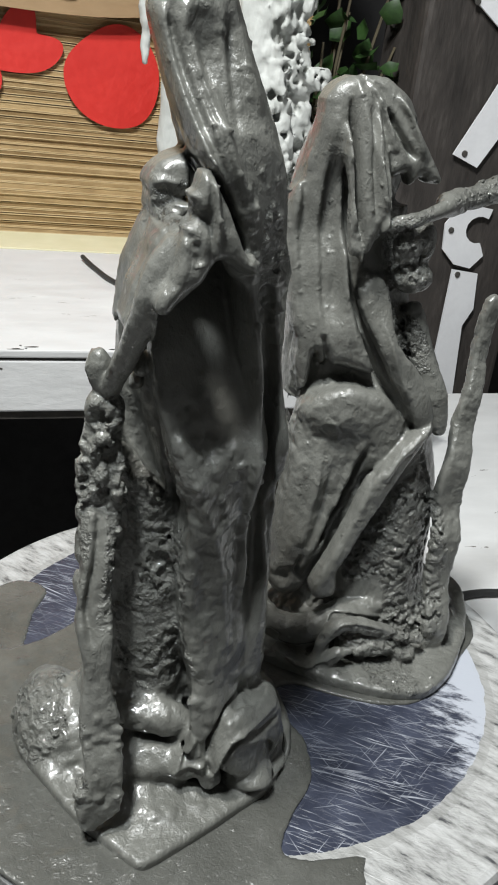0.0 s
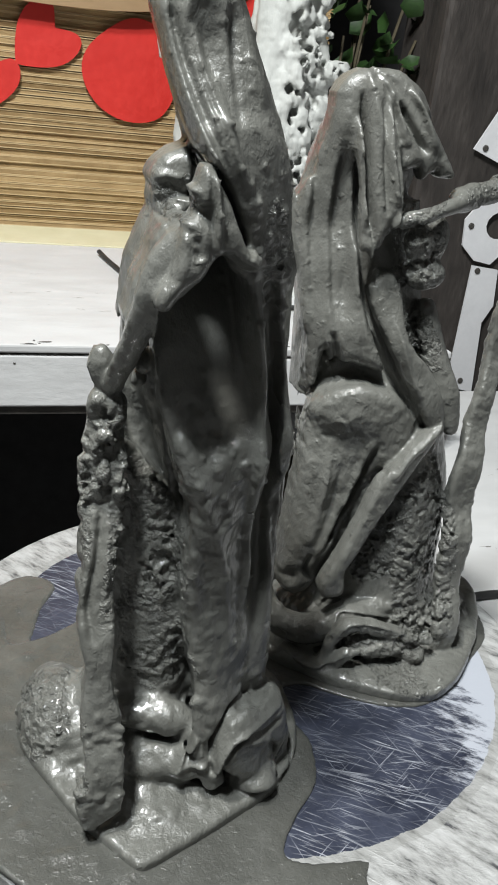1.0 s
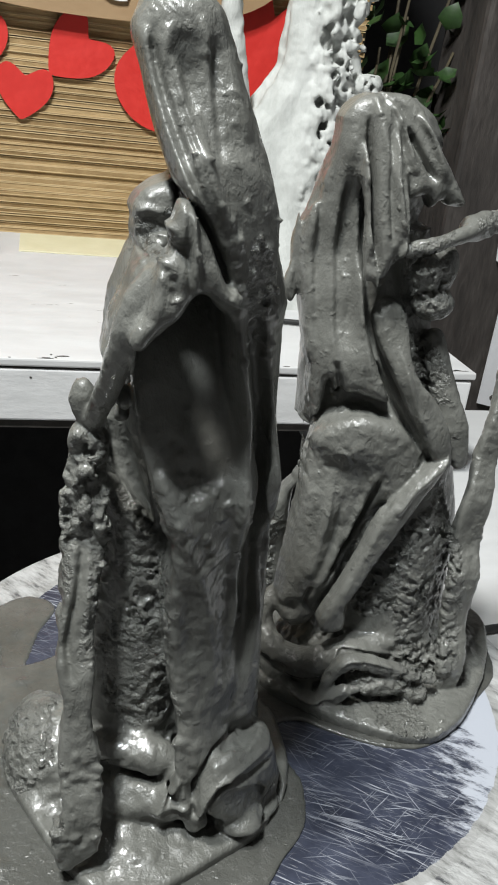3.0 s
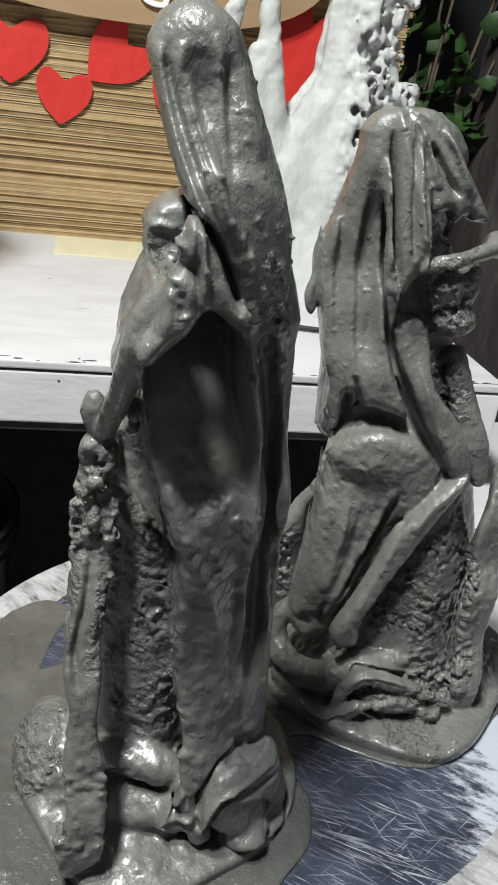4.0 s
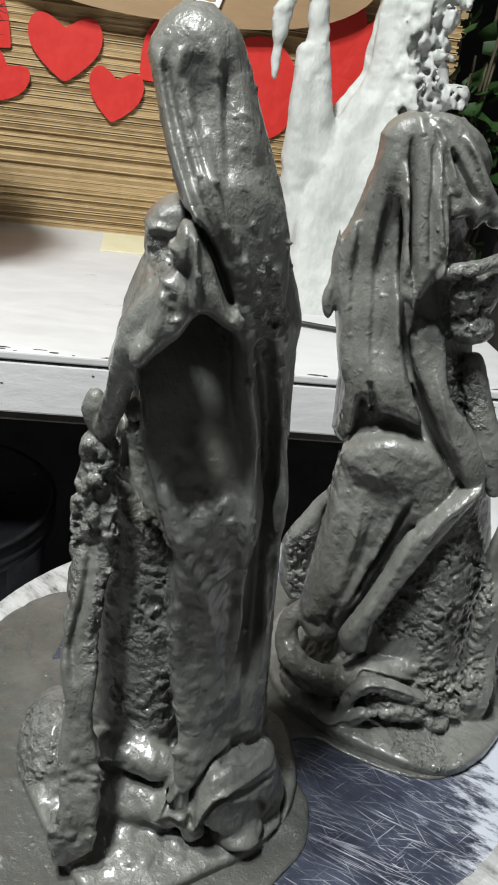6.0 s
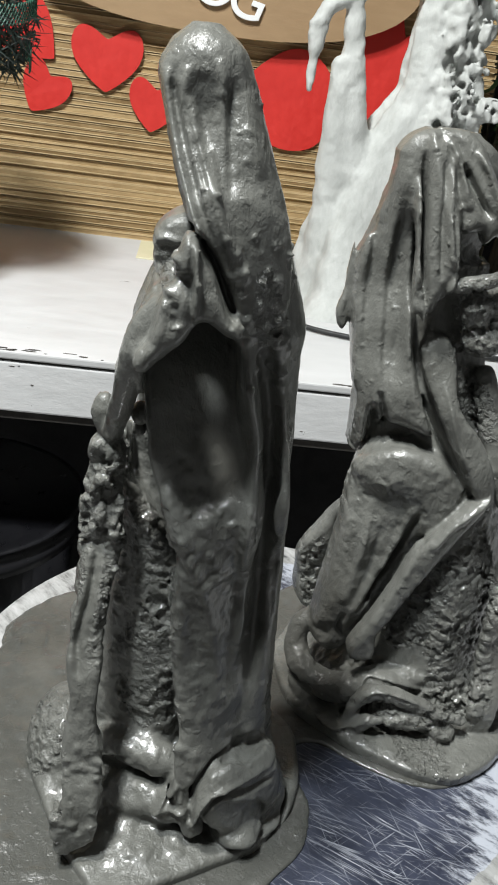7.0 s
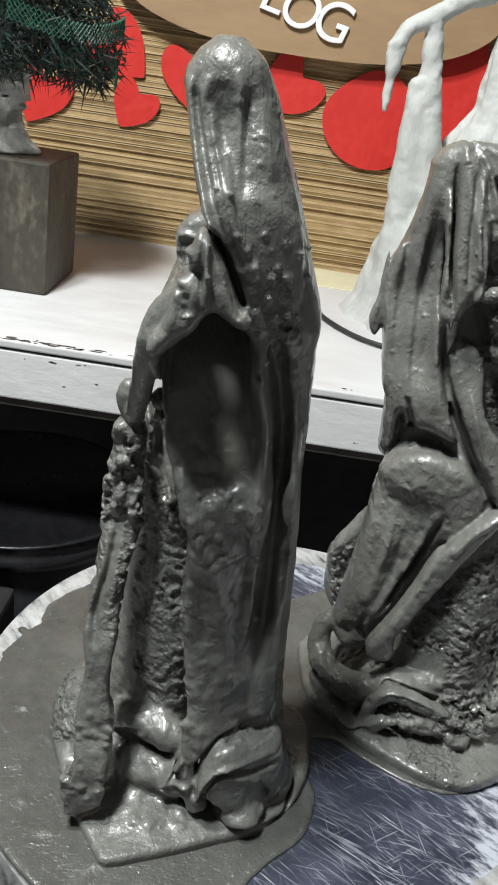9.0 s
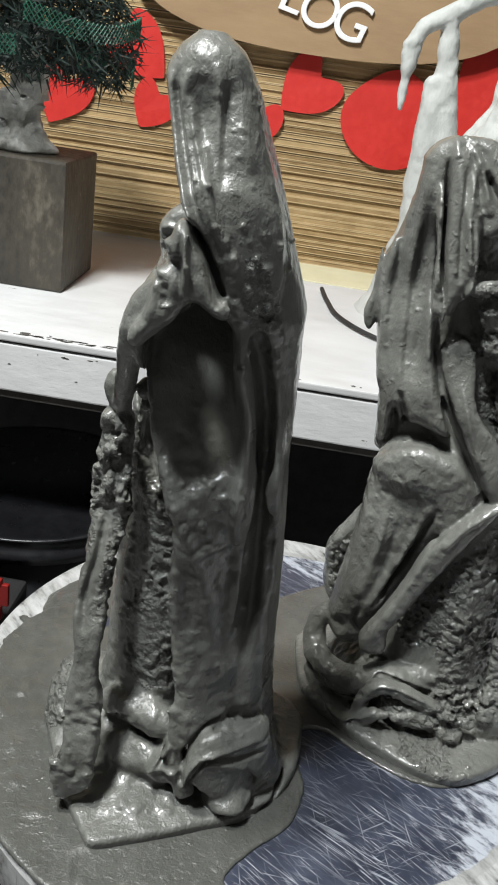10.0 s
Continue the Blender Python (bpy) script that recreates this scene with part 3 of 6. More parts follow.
def shelf():
    t = thing("shelf", "white painted wooden shelf with chipped worn front edge", "shelf")
    part("top_board", boxed(-0.95, SHELF_RIGHT, SHELF_FRONT, WALL_Y + 0.30, SHELF_Z - 0.0055, SHELF_Z, bevel=0.0012), WHITE_PAINT, t)
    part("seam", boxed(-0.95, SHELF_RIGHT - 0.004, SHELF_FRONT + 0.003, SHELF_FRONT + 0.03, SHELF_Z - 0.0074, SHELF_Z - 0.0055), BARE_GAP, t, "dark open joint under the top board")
    part("front_board", boxed(-0.95, SHELF_RIGHT - 0.002, SHELF_FRONT + 0.001, SHELF_FRONT + 0.022, SHELF_Z - 0.0445, SHELF_Z - 0.0074, bevel=0.0014), WHITE_EDGE, t)
    # Dark strip, set slightly back under the front board.
    part("lower_edge", boxed(-0.95, SHELF_RIGHT - 0.004, SHELF_FRONT + 0.004, SHELF_FRONT + 0.024, SHELF_Z - 0.051, SHELF_Z - 0.0445), BARE_GAP, t, "dark strip along the lower edge")
    part("side_board", boxed(SHELF_RIGHT - 0.02, SHELF_RIGHT - 0.001, SHELF_FRONT + 0.024, WALL_Y + 0.28, SHELF_Z - 0.0445, SHELF_Z - 0.0068, bevel=0.001), WHITE_EDGE, t)
    part("leg", boxed(SHELF_RIGHT - 0.045, SHELF_RIGHT - 0.021, SHELF_FRONT + 0.03, SHELF_FRONT + 0.06, FLOOR_Z, SHELF_Z - 0.007, bevel=0.001), BARE_GAP, t, "dark wooden leg")
    part("leg", boxed(-0.94, -0.91, SHELF_FRONT + 0.03, SHELF_FRONT + 0.06, FLOOR_Z, SHELF_Z - 0.007, bevel=0.001), BARE_GAP, t, "dark wooden leg")
    # Added panel; its black colour makes the dark void under the shelf.
    part("shade_panel", boxed(-0.94, SHELF_RIGHT + 0.01, 0.62, 0.64, FLOOR_Z, SHELF_Z - 0.007), BLACK, t, "black panel added for the deep shade below the shelf")
    # flaked paint along the front edge and on the front board
    rnd = random.Random(12)
    for i in range(120):
        x = rnd.choice((rnd.uniform(-0.36, 0.24), rnd.gauss(-0.17, 0.03), rnd.gauss(0.20, 0.03)))
        if not -0.4 < x < 0.243:
            continue
        L, W = rnd.uniform(0.0008, 0.006), rnd.uniform(0.0004, 0.0013)
        if i % 8 == 0:
            L, W = L * 0.4, W * 0.6
        ring = [(x + L * rnd.uniform(0.6, 1.2) * math.cos(q), W * rnd.uniform(0.5, 1.3) * math.sin(q)) for q in np.linspace(0, 2 * math.pi, 9, endpoint=False)]
        if i % 8:
            y = SHELF_FRONT + 0.0014 + abs(rnd.gauss(0, 0.0035)) + W
            bm = outline(bmesh.new(), ring, lambda u, v, d: (u, y + v, SHELF_Z + d), 0.00025)
        else:
            z = SHELF_Z - 0.0095 - rnd.choice((rnd.uniform(0, 0.004), rnd.uniform(0, 0.033)))
            bm = outline(bmesh.new(), ring, lambda u, v, d: (u, SHELF_FRONT + 0.001 - d, z + v), 0.00025)
        part("flaked_patch", bm, BARE_GAP, t)


def wheel():
    t = thing("banding_wheel", "round white sculpting wheel with scratched dark blue worn top", "turntable", at=(0.0155, -0.0075, FLOOR_Z))
    bm = lathe(bmesh.new(), [(0.02, -0.024), (0.138, -0.024), (0.1395, -0.022), (0.1400, -0.012), (0.1400, -0.003), (0.1387, -0.0006), (0.1365, 0.0), (0.06, 0.0), (0.001, 0.0)], (0, 0, 0), 128)
    top = part("wheel_head", bm, DISC, t)
    top.location = (0, 0, -FLOOR_Z)
    part("pedestal", lathe(bmesh.new(), [(0.14, 0.0), (0.14, 0.02), (0.03, 0.05), (0.03, -FLOOR_Z - 0.05), (0.05, -FLOOR_Z - 0.0245)], (0, 0, 0), 32), BUCKET, t, "dark pedestal")


def pile_of_cardboard():
    t = thing("cardboard_stack", "tall stack of flat brown corrugated cardboard sheets", "cardboard")
    rnd = random.Random(3)
    z = SHELF_Z
    liner = surface("cardboard_liner", (0.42, 0.30, 0.15), (0.62, 0.47, 0.27), 60, 0.75, 0.9, stretch=(0.4, 1, 1))
    meshes = []
    while z < 0.60:
        h = rnd.choice((0.0052, 0.0058, 0.0064, 0.0072))
        off = rnd.uniform(-0.0016, 0.0016)
        y = WALL_Y + off
        bm = bmesh.new()
        box(bm, -0.90 + rnd.uniform(-.006, .006), 0.262 + rnd.uniform(-.004, .004), y + 0.0009, WALL_Y + 0.25, z + 0.0009, z + h - 0.0009)
        sheet = part("sheet", bm, CARDBOARD, t)
        bm = bmesh.new()
        box(bm, -0.90, 0.261, y, WALL_Y + 0.25, z + 0.0001, z + 0.0010)
        box(bm, -0.90, 0.261, y + rnd.uniform(-0.0005, 0.0008), WALL_Y + 0.25, z + h - 0.0010, z + h - 0.0001)
        part("liner", bm, liner, sheet)
        z += h + rnd.choice((0.0, 0.0001, 0.0002, 0.0009))
    return t


room()
shelf()
wheel()
pile_of_cardboard()

# ---- clay figures ----
STEP = 0.00055


def standing_figure():
    c = Clay((-0.100, -0.118, -0.003), (0.036, 0.004, 0.276), STEP)
    # base cake and the heaped cloth behind
    c.slab([(-0.078, -0.018), (-0.083, -0.040), (-0.068, -0.080), (-0.052, -0.1035), (-0.0475, -0.1085), (-0.040, -0.1065), (-0.014, -0.0945), (0.010, -0.081), (0.024, -0.056), (0.024, -0.022), (0.0, -0.008), (-0.05, -0.006)], -0.001, 0.0050, 0.003)
    c.ball((-0.069, -0.038, 0.008), (0.014, 0.022, 0.018), 0.006)
    c.ball((-0.030, -0.046, 0.006), (0.038, 0.030, 0.022), 0.008)
    # core
    c.loft([(0.0, -0.036, -0.042, 0.026, 0.022), (0.06, -0.036, -0.043, 0.022, 0.022), (0.10, -0.037, -0.042, 0.020, 0.019), (0.15, -0.040, -0.046, 0.016, 0.014), (0.19, -0.041, -0.054, 0.013, 0.016), (0.21, -0.038, -0.060, 0.010, 0.014)], [(5, 0.04, 0.4, 20)])
    c.loft([(0.005, -0.006, -0.044, 0.020, 0.024), (0.045, -0.009, -0.045, 0.0170, 0.024), (0.09, -0.012, -0.045, 0.0170, 0.025), (0.135, -0.016, -0.046, 0.0168, 0.025), (0.165, -0.018, -0.047, 0.0172, 0.026), (0.19, -0.018, -0.049, 0.0165, 0.025), (0.206, -0.020, -0.051, 0.0130, 0.022), (0.224, -0.026, -0.053, 0.0125, 0.022), (0.244, -0.034, -0.055, 0.0130, 0.018), (0.256, -0.038, -0.056, 0.0125, 0.014), (0.2645, -0.0405, -0.057, 0.0085, 0.009), (0.2675, -0.0405, -0.057, 0.003, 0.004)],
           [(9, 0.02, 1.2, 14)])
    # front drape
    c.panel([(-0.0490, 0.1800), (-0.0480, 0.1700), (-0.0460, 0.1550), (-0.0410, 0.1400), (-0.0370, 0.1270), (-0.0330, 0.1140), (-0.0340, 0.0980), (-0.0310, 0.0750), (-0.0270, 0.0530), (-0.0240, 0.0380), (-0.0190, 0.0220), (-0.0130, 0.0280), (-0.0050, 0.0400), (0.0040, 0.0400), (0.0040, 0.0580), (0.0020, 0.0910), (-0.0000, 0.1170), (-0.0020, 0.1440), (-0.0050, 0.1640), (-0.0090, 0.1820), (-0.0160, 0.1900), (-0.0240, 0.1940), (-0.0310, 0.1930), (-0.0420, 0.1860)],
            [(-0.0480, 0.1730, -0.0860), (-0.0450, 0.1550, -0.0830), (-0.0400, 0.1650, -0.0660), (-0.0280, 0.1630, -0.0580), (-0.0210, 0.1750, -0.0600), (-0.0190, 0.1800, -0.0790), (-0.0140, 0.1540, -0.0770), (-0.0130, 0.1250, -0.0750), (-0.0390, 0.1440, -0.0810), (-0.0280, 0.1440, -0.0840), (-0.0300, 0.1220, -0.0860), (-0.0210, 0.1180, -0.0800), (-0.0310, 0.0970, -0.0800), (-0.0160, 0.0850, -0.0780), (-0.0230, 0.0640, -0.0800), (-0.0040, 0.0780, -0.0640), (-0.0020, 0.1090, -0.0520), (-0.0060, 0.1630, -0.0550), (-0.0210, 0.0330, -0.0860), (0.0020, 0.0460, -0.0660)], 0.021, 0.005, 0.003)
    # dark hollow under the sleeve, and the gap between the arm and the robe
    c.panel([(-0.0480, 0.1790), (-0.0440, 0.1860), (-0.0370, 0.1910), (-0.0360, 0.1950), (-0.0320, 0.1960), (-0.0250, 0.1930), (-0.0220, 0.1800), (-0.0210, 0.1670), (-0.0190, 0.1540), (-0.0190, 0.1430), (-0.0300, 0.1380), (-0.0390, 0.1470), (-0.0460, 0.1650)],
            [(-0.0430, 0.1900, -0.0920), (-0.0360, 0.1900, -0.0900), (-0.0290, 0.1910, -0.0900), (-0.0430, 0.1820, -0.0940), (-0.0360, 0.1820, -0.0910), (-0.0280, 0.1820, -0.0910), (-0.0430, 0.1780, -0.1040), (-0.0360, 0.1760, -0.0980), (-0.0290, 0.1770, -0.1000), (-0.0440, 0.1790, -0.1250), (-0.0370, 0.1770, -0.1200), (-0.0310, 0.1770, -0.1210), (-0.0440, 0.1760, -0.1340), (-0.0380, 0.1740, -0.1290), (-0.0320, 0.1750, -0.1300), (-0.0450, 0.1740, -0.1410), (-0.0380, 0.1710, -0.1360), (-0.0320, 0.1720, -0.1370)], 0.050, 0.002, 0.005, press=True)
    c.panel([(-0.0560, 0.1560), (-0.0540, 0.1690), (-0.0500, 0.1750), (-0.0480, 0.1650), (-0.0460, 0.1480), (-0.0400, 0.1290), (-0.0360, 0.1160), (-0.0410, 0.1200), (-0.0480, 0.1290), (-0.0520, 0.1330), (-0.0520, 0.1450)],
            [(-0.0520, 0.1730, -0.0880), (-0.0490, 0.1490, -0.0880), (-0.0430, 0.1440, -0.1000)], 0.055, 0.004, 0.003, press=True)
    c.tube([(-0.0520, -0.0640, 0.1650), (-0.0500, -0.0620, 0.1470), (-0.0460, -0.0600, 0.1280)], [0.007, 0.009, 0.006], 0.002, press=True)
    # the body behind the hollow and the gap
    c.panel([(-0.0520, 0.1740), (-0.0410, 0.1850), (-0.0190, 0.1870), (-0.0110, 0.1580), (-0.0080, 0.1170), (-0.0280, 0.1070), (-0.0440, 0.1130), (-0.0500, 0.1440)],
            [(-0.0400, 0.1750, -0.0440), (-0.0230, 0.1760, -0.0440), (-0.0360, 0.1260, -0.0440), (-0.0170, 0.1270, -0.0440)], 0.012, 0.004, 0.004)
    # far shoulder and arm under the cloth
    c.panel([(-0.0430, 0.2080), (-0.0470, 0.2050), (-0.0500, 0.2000), (-0.0520, 0.1940), (-0.0550, 0.1880), (-0.0560, 0.1820), (-0.0570, 0.1780), (-0.0550, 0.1750), (-0.0520, 0.1800), (-0.0500, 0.1870), (-0.0460, 0.1940), (-0.0420, 0.2000)],
            [(-0.0450, 0.2050, -0.0850), (-0.0490, 0.2000, -0.0840), (-0.0520, 0.1920, -0.0840), (-0.0550, 0.1820, -0.0800), (-0.0530, 0.1930, -0.0760)], 0.022, 0.0070, 0.003)
    c.tube([(-0.0450, -0.0830, 0.2000), (-0.0500, -0.0830, 0.1920), (-0.0520, -0.0820, 0.1830), (-0.0540, -0.0740, 0.1690), (-0.0570, -0.0630, 0.1540)], [0.0042, 0.0042, 0.0038, 0.0036, 0.0034], 0.0015)
    c.ball((-0.0490, -0.0660, 0.1620), (0.0028, 0.004, 0.0036), 0.001)
    c.ball((-0.0490, -0.0620, 0.1560), (0.0024, 0.004, 0.0030), 0.001)
    # rough block below the veil
    c.panel([(-0.0390, 0.2230), (-0.0440, 0.2210), (-0.0480, 0.2180), (-0.0500, 0.2140), (-0.0490, 0.2110), (-0.0490, 0.2070), (-0.0470, 0.2050), (-0.0480, 0.2030), (-0.0470, 0.2000), (-0.0440, 0.2030), (-0.0420, 0.2050), (-0.0390, 0.2110), (-0.0380, 0.2160)],
            [(-0.0470, 0.2150, -0.0680), (-0.0470, 0.2070, -0.0670), (-0.0420, 0.2140, -0.0740), (-0.0430, 0.2190, -0.0620)], 0.018, 0.004, 0.002)
    # cloth of the wide sleeve, one piece from the shoulder to its lip
    c.panel([(-0.0440, 0.2070), (-0.0410, 0.2110), (-0.0390, 0.2200), (-0.0350, 0.2180), (-0.0310, 0.2110), (-0.0260, 0.2030), (-0.0240, 0.1960), (-0.0270, 0.1950), (-0.0330, 0.1980), (-0.0360, 0.1970), (-0.0380, 0.1950), (-0.0430, 0.1900), (-0.0470, 0.1850), (-0.0500, 0.1860), (-0.0480, 0.1910), (-0.0460, 0.1960)],
            [(-0.0400, 0.2130, -0.0850), (-0.0430, 0.2000, -0.0870), (-0.0370, 0.2040, -0.0870), (-0.0310, 0.2040, -0.0870), (-0.0300, 0.1980, -0.0900), (-0.0370, 0.1970, -0.0940), (-0.0450, 0.1920, -0.0920), (-0.0490, 0.1870, -0.0940)], 0.010, 0.0028, 0.0015)
    # sleeve
    c.panel([(-0.0460, 0.2070), (-0.0410, 0.2090), (-0.0380, 0.2060), (-0.0370, 0.2020), (-0.0370, 0.1980), (-0.0380, 0.1960), (-0.0400, 0.1930), (-0.0430, 0.1910), (-0.0460, 0.1880), (-0.0480, 0.1850), (-0.0500, 0.1850), (-0.0510, 0.1860), (-0.0510, 0.1890), (-0.0480, 0.1930), (-0.0460, 0.1970), (-0.0450, 0.2020)],
            [(-0.0420, 0.2060, -0.0870), (-0.0430, 0.2000, -0.0900), (-0.0400, 0.1970, -0.0940), (-0.0380, 0.1970, -0.0960), (-0.0460, 0.1910, -0.0960), (-0.0490, 0.1870, -0.0960), (-0.0490, 0.1910, -0.0900)], 0.0085, 0.0034, 0.0028)
    # strip of veil falling on the sleeve
    c.panel([(-0.0400, 0.2210), (-0.0380, 0.2220), (-0.0360, 0.2180), (-0.0320, 0.2110), (-0.0270, 0.2030), (-0.0240, 0.1960), (-0.0290, 0.1970), (-0.0330, 0.1990), (-0.0370, 0.1980), (-0.0380, 0.2040), (-0.0390, 0.2100), (-0.0410, 0.2100), (-0.0430, 0.2120), (-0.0420, 0.2160)],
            [(-0.0390, 0.2190, -0.0860), (-0.0400, 0.2130, -0.0880), (-0.0350, 0.2070, -0.0900), (-0.0360, 0.2000, -0.0960), (-0.0290, 0.2000, -0.0940), (-0.0280, 0.2030, -0.0900)], 0.009, 0.0030, 0.0016)
    # veil
    c.panel([(-0.0476, 0.2619), (-0.0420, 0.2657), (-0.0353, 0.2654), (-0.0297, 0.2603), (-0.0240, 0.2486), (-0.0191, 0.2377), (-0.0149, 0.2276), (-0.0126, 0.2142), (-0.0112, 0.1958), (-0.0217, 0.1962), (-0.0296, 0.2076), (-0.0351, 0.2162), (-0.0385, 0.2211), (-0.0421, 0.2260), (-0.0462, 0.2376), (-0.0494, 0.2494), (-0.0510, 0.2577)],
            [(-0.0416, 0.2613, -0.0680), (-0.0467, 0.2509, -0.0680), (-0.0302, 0.2528, -0.0660), (-0.0419, 0.2341, -0.0775), (-0.0391, 0.2232, -0.0875), (-0.0355, 0.2173, -0.0905), (-0.0268, 0.2176, -0.0835), (-0.0194, 0.2330, -0.0680), (-0.0117, 0.2133, -0.0660), (-0.0306, 0.2100, -0.0905), (-0.0330, 0.2381, -0.0790), (-0.0385, 0.2520, -0.0725)], 0.018, 0.0075, 0.0018)
    c.ball((-0.0400, -0.0600, 0.2585), (0.0085, 0.0095, 0.0080), 0.008)
    c.tube([(-0.0330, -0.0720, 0.2150), (-0.0280, -0.0720, 0.2060), (-0.0230, -0.0720, 0.1960)], [0.0050, 0.0060, 0.0055], 0.003)
    # lower lap of the veil, its edge crossing the strip
    c.panel([(-0.0410, 0.2250), (-0.0380, 0.2210), (-0.0320, 0.2110), (-0.0250, 0.1980), (-0.0190, 0.1940), (-0.0120, 0.1970), (-0.0110, 0.2100), (-0.0150, 0.2240), (-0.0260, 0.2310), (-0.0370, 0.2310)],
            [(-0.0390, 0.2240, -0.0880), (-0.0320, 0.2120, -0.0920), (-0.0250, 0.2000, -0.0900), (-0.0280, 0.2190, -0.0830), (-0.0140, 0.2070, -0.0640), (-0.0190, 0.2240, -0.0690), (-0.0180, 0.1970, -0.0770), (-0.0320, 0.2280, -0.0800)], 0.012, 0.0036, 0.002)
    # knotted band and its long tail
    c.panel([(-0.0620, 0.1640), (-0.0640, 0.1580), (-0.0610, 0.1510), (-0.0630, 0.1420), (-0.0630, 0.1260), (-0.0630, 0.1150), (-0.0640, 0.1020), (-0.0660, 0.0800), (-0.0660, 0.0710), (-0.0640, 0.0620), (-0.0650, 0.0460), (-0.0640, 0.0270), (-0.0670, 0.0250), (-0.0670, 0.0180), (-0.0650, 0.0070), (-0.0580, 0.0080), (-0.0520, 0.0140), (-0.0510, 0.0270), (-0.0520, 0.0450), (-0.0550, 0.0560), (-0.0540, 0.0730), (-0.0550, 0.0820), (-0.0540, 0.0980), (-0.0520, 0.1090), (-0.0510, 0.1150), (-0.0530, 0.1300), (-0.0530, 0.1470), (-0.0570, 0.1550), (-0.0570, 0.1610)],
            [(-0.0600, 0.1610, -0.0620), (-0.0570, 0.1450, -0.0630), (-0.0560, 0.1330, -0.0650), (-0.0580, 0.1160, -0.0660), (-0.0590, 0.0910, -0.0730), (-0.0590, 0.0650, -0.0810), (-0.0590, 0.0460, -0.0860), (-0.0590, 0.0210, -0.0930), (-0.0610, 0.0140, -0.0970)], 0.0075, 0.0024, 0.0015)
    for x, y, z, r in ((-0.0610, -0.0620, 0.1470) + (0.0034,), (-0.0550, -0.0630, 0.1460) + (0.0036,), (-0.0580, -0.0640, 0.1390) + (0.0036,), (-0.0610, -0.0640, 0.1330) + (0.0030,), (-0.0540, -0.0640, 0.1280) + (0.0030,), (-0.0590, -0.0650, 0.1260) + (0.0032,), (-0.0540, -0.0660, 0.1220) + (0.0034,), (-0.0600, -0.0600, 0.1590) + (0.0042,)):
        c.ball((x, y, z), (r * 0.85, r, r * 1.45), 0.0010)
    for x, y, z in ((-0.0630, -0.0600, 0.1330), (-0.0640, -0.0600, 0.1260), (-0.0640, -0.0600, 0.1200), (-0.0640, -0.0620, 0.1120), (-0.0640, -0.0630, 0.1030), (-0.0640, -0.0640, 0.0970), (-0.0650, -0.0660, 0.0880)):
        c.ball((x, y, z), (0.0020, 0.0030, 0.0042), 0.0022)
    # cloth over the foot
    c.panel([(-0.0190, 0.0230), (-0.0160, 0.0370), (-0.0070, 0.0390), (0.0040, 0.0370), (0.0110, 0.0310), (0.0180, 0.0060), (0.0160, -0.0020), (0.0070, 0.0030), (-0.0050, 0.0090), (-0.0160, 0.0180), (-0.0190, 0.0160)],
            [(-0.0150, 0.0270, -0.0880), (-0.0040, 0.0220, -0.0860), (0.0160, 0.0070, -0.0630), (-0.0040, 0.0140, -0.0920), (0.0080, 0.0270, -0.0660), (-0.0180, 0.0180, -0.0940)], 0.014, 0.005, 0.003)
    c.ball((-0.0020, -0.0780, 0.0090), (0.0095, 0.0090, 0.0065), 0.0015)
    c.ball((-0.0000, -0.0860, 0.0090), (0.0060, 0.004, 0.0026), 0.002)
    # heaped folds at the hem
    c.tube([(-0.0510, -0.0610, 0.0280), (-0.0410, -0.0660, 0.0300), (-0.0300, -0.0710, 0.0300), (-0.0240, -0.0740, 0.0280)], [0.0062, 0.0074, 0.0060, 0.0030], 0.003)
    c.tube([(-0.0500, -0.0660, 0.0120), (-0.0400, -0.0720, 0.0140), (-0.0290, -0.0770, 0.0150), (-0.0200, -0.0810, 0.0200)], [0.0070, 0.0086, 0.0072, 0.0035], 0.003)
    c.ball((-0.0360, -0.0780, 0.0030), (0.022, 0.0180, 0.0065), 0.003)
    c.tube([(-0.0180, -0.0840, 0.0120), (-0.0230, -0.0820, 0.0280), (-0.0260, -0.0800, 0.0440)], [0.0040, 0.0036, 0.0020], 0.002)
    # gaps below the folds
    c.tube([(-0.0350, -0.0820, 0.0110), (-0.0300, -0.0860, 0.0120), (-0.0250, -0.0880, 0.0180), (-0.0210, -0.0900, 0.0240)], [0.0014, 0.0026, 0.0024, 0.0012], 0.001, press=True)
    c.tube([(-0.0510, -0.0660, 0.0420), (-0.0390, -0.0700, 0.0440), (-0.0280, -0.0760, 0.0470)], [0.0026, 0.0026, 0.0014], 0.0015, press=True)
    c.tube([(-0.0500, -0.0680, 0.0240), (-0.0440, -0.0750, 0.0300), (-0.0350, -0.0800, 0.0290)], [0.0020, 0.0020, 0.0010], 0.0012, press=True)
    c.tube([(-0.0490, -0.0780, 0.0110), (-0.0430, -0.0840, 0.0150), (-0.0360, -0.0870, 0.0160)], [0.0014, 0.0014, 0.0012], 0.001, press=True)
    c.tube([(-0.0180, -0.0950, 0.0180), (-0.0120, -0.0960, 0.0210), (-0.0060, -0.0950, 0.0190)], [0.0012, 0.0022, 0.0020], 0.001, press=True)
    c.tube([(-0.0090, -0.0780, 0.0380), (-0.0030, -0.0740, 0.0400), (0.0040, -0.0660, 0.0380)], [0.0020, 0.0042, 0.0030], 0.0015, press=True)
    c.tube([(-0.0150, -0.0720, 0.1860), (-0.0090, -0.0680, 0.1570), (-0.0060, -0.0660, 0.1200), (-0.0050, -0.0700, 0.0790), (-0.0070, -0.0780, 0.0550)], [0.0030, 0.0040, 0.0042, 0.0042, 0.0030], 0.002, press=True)
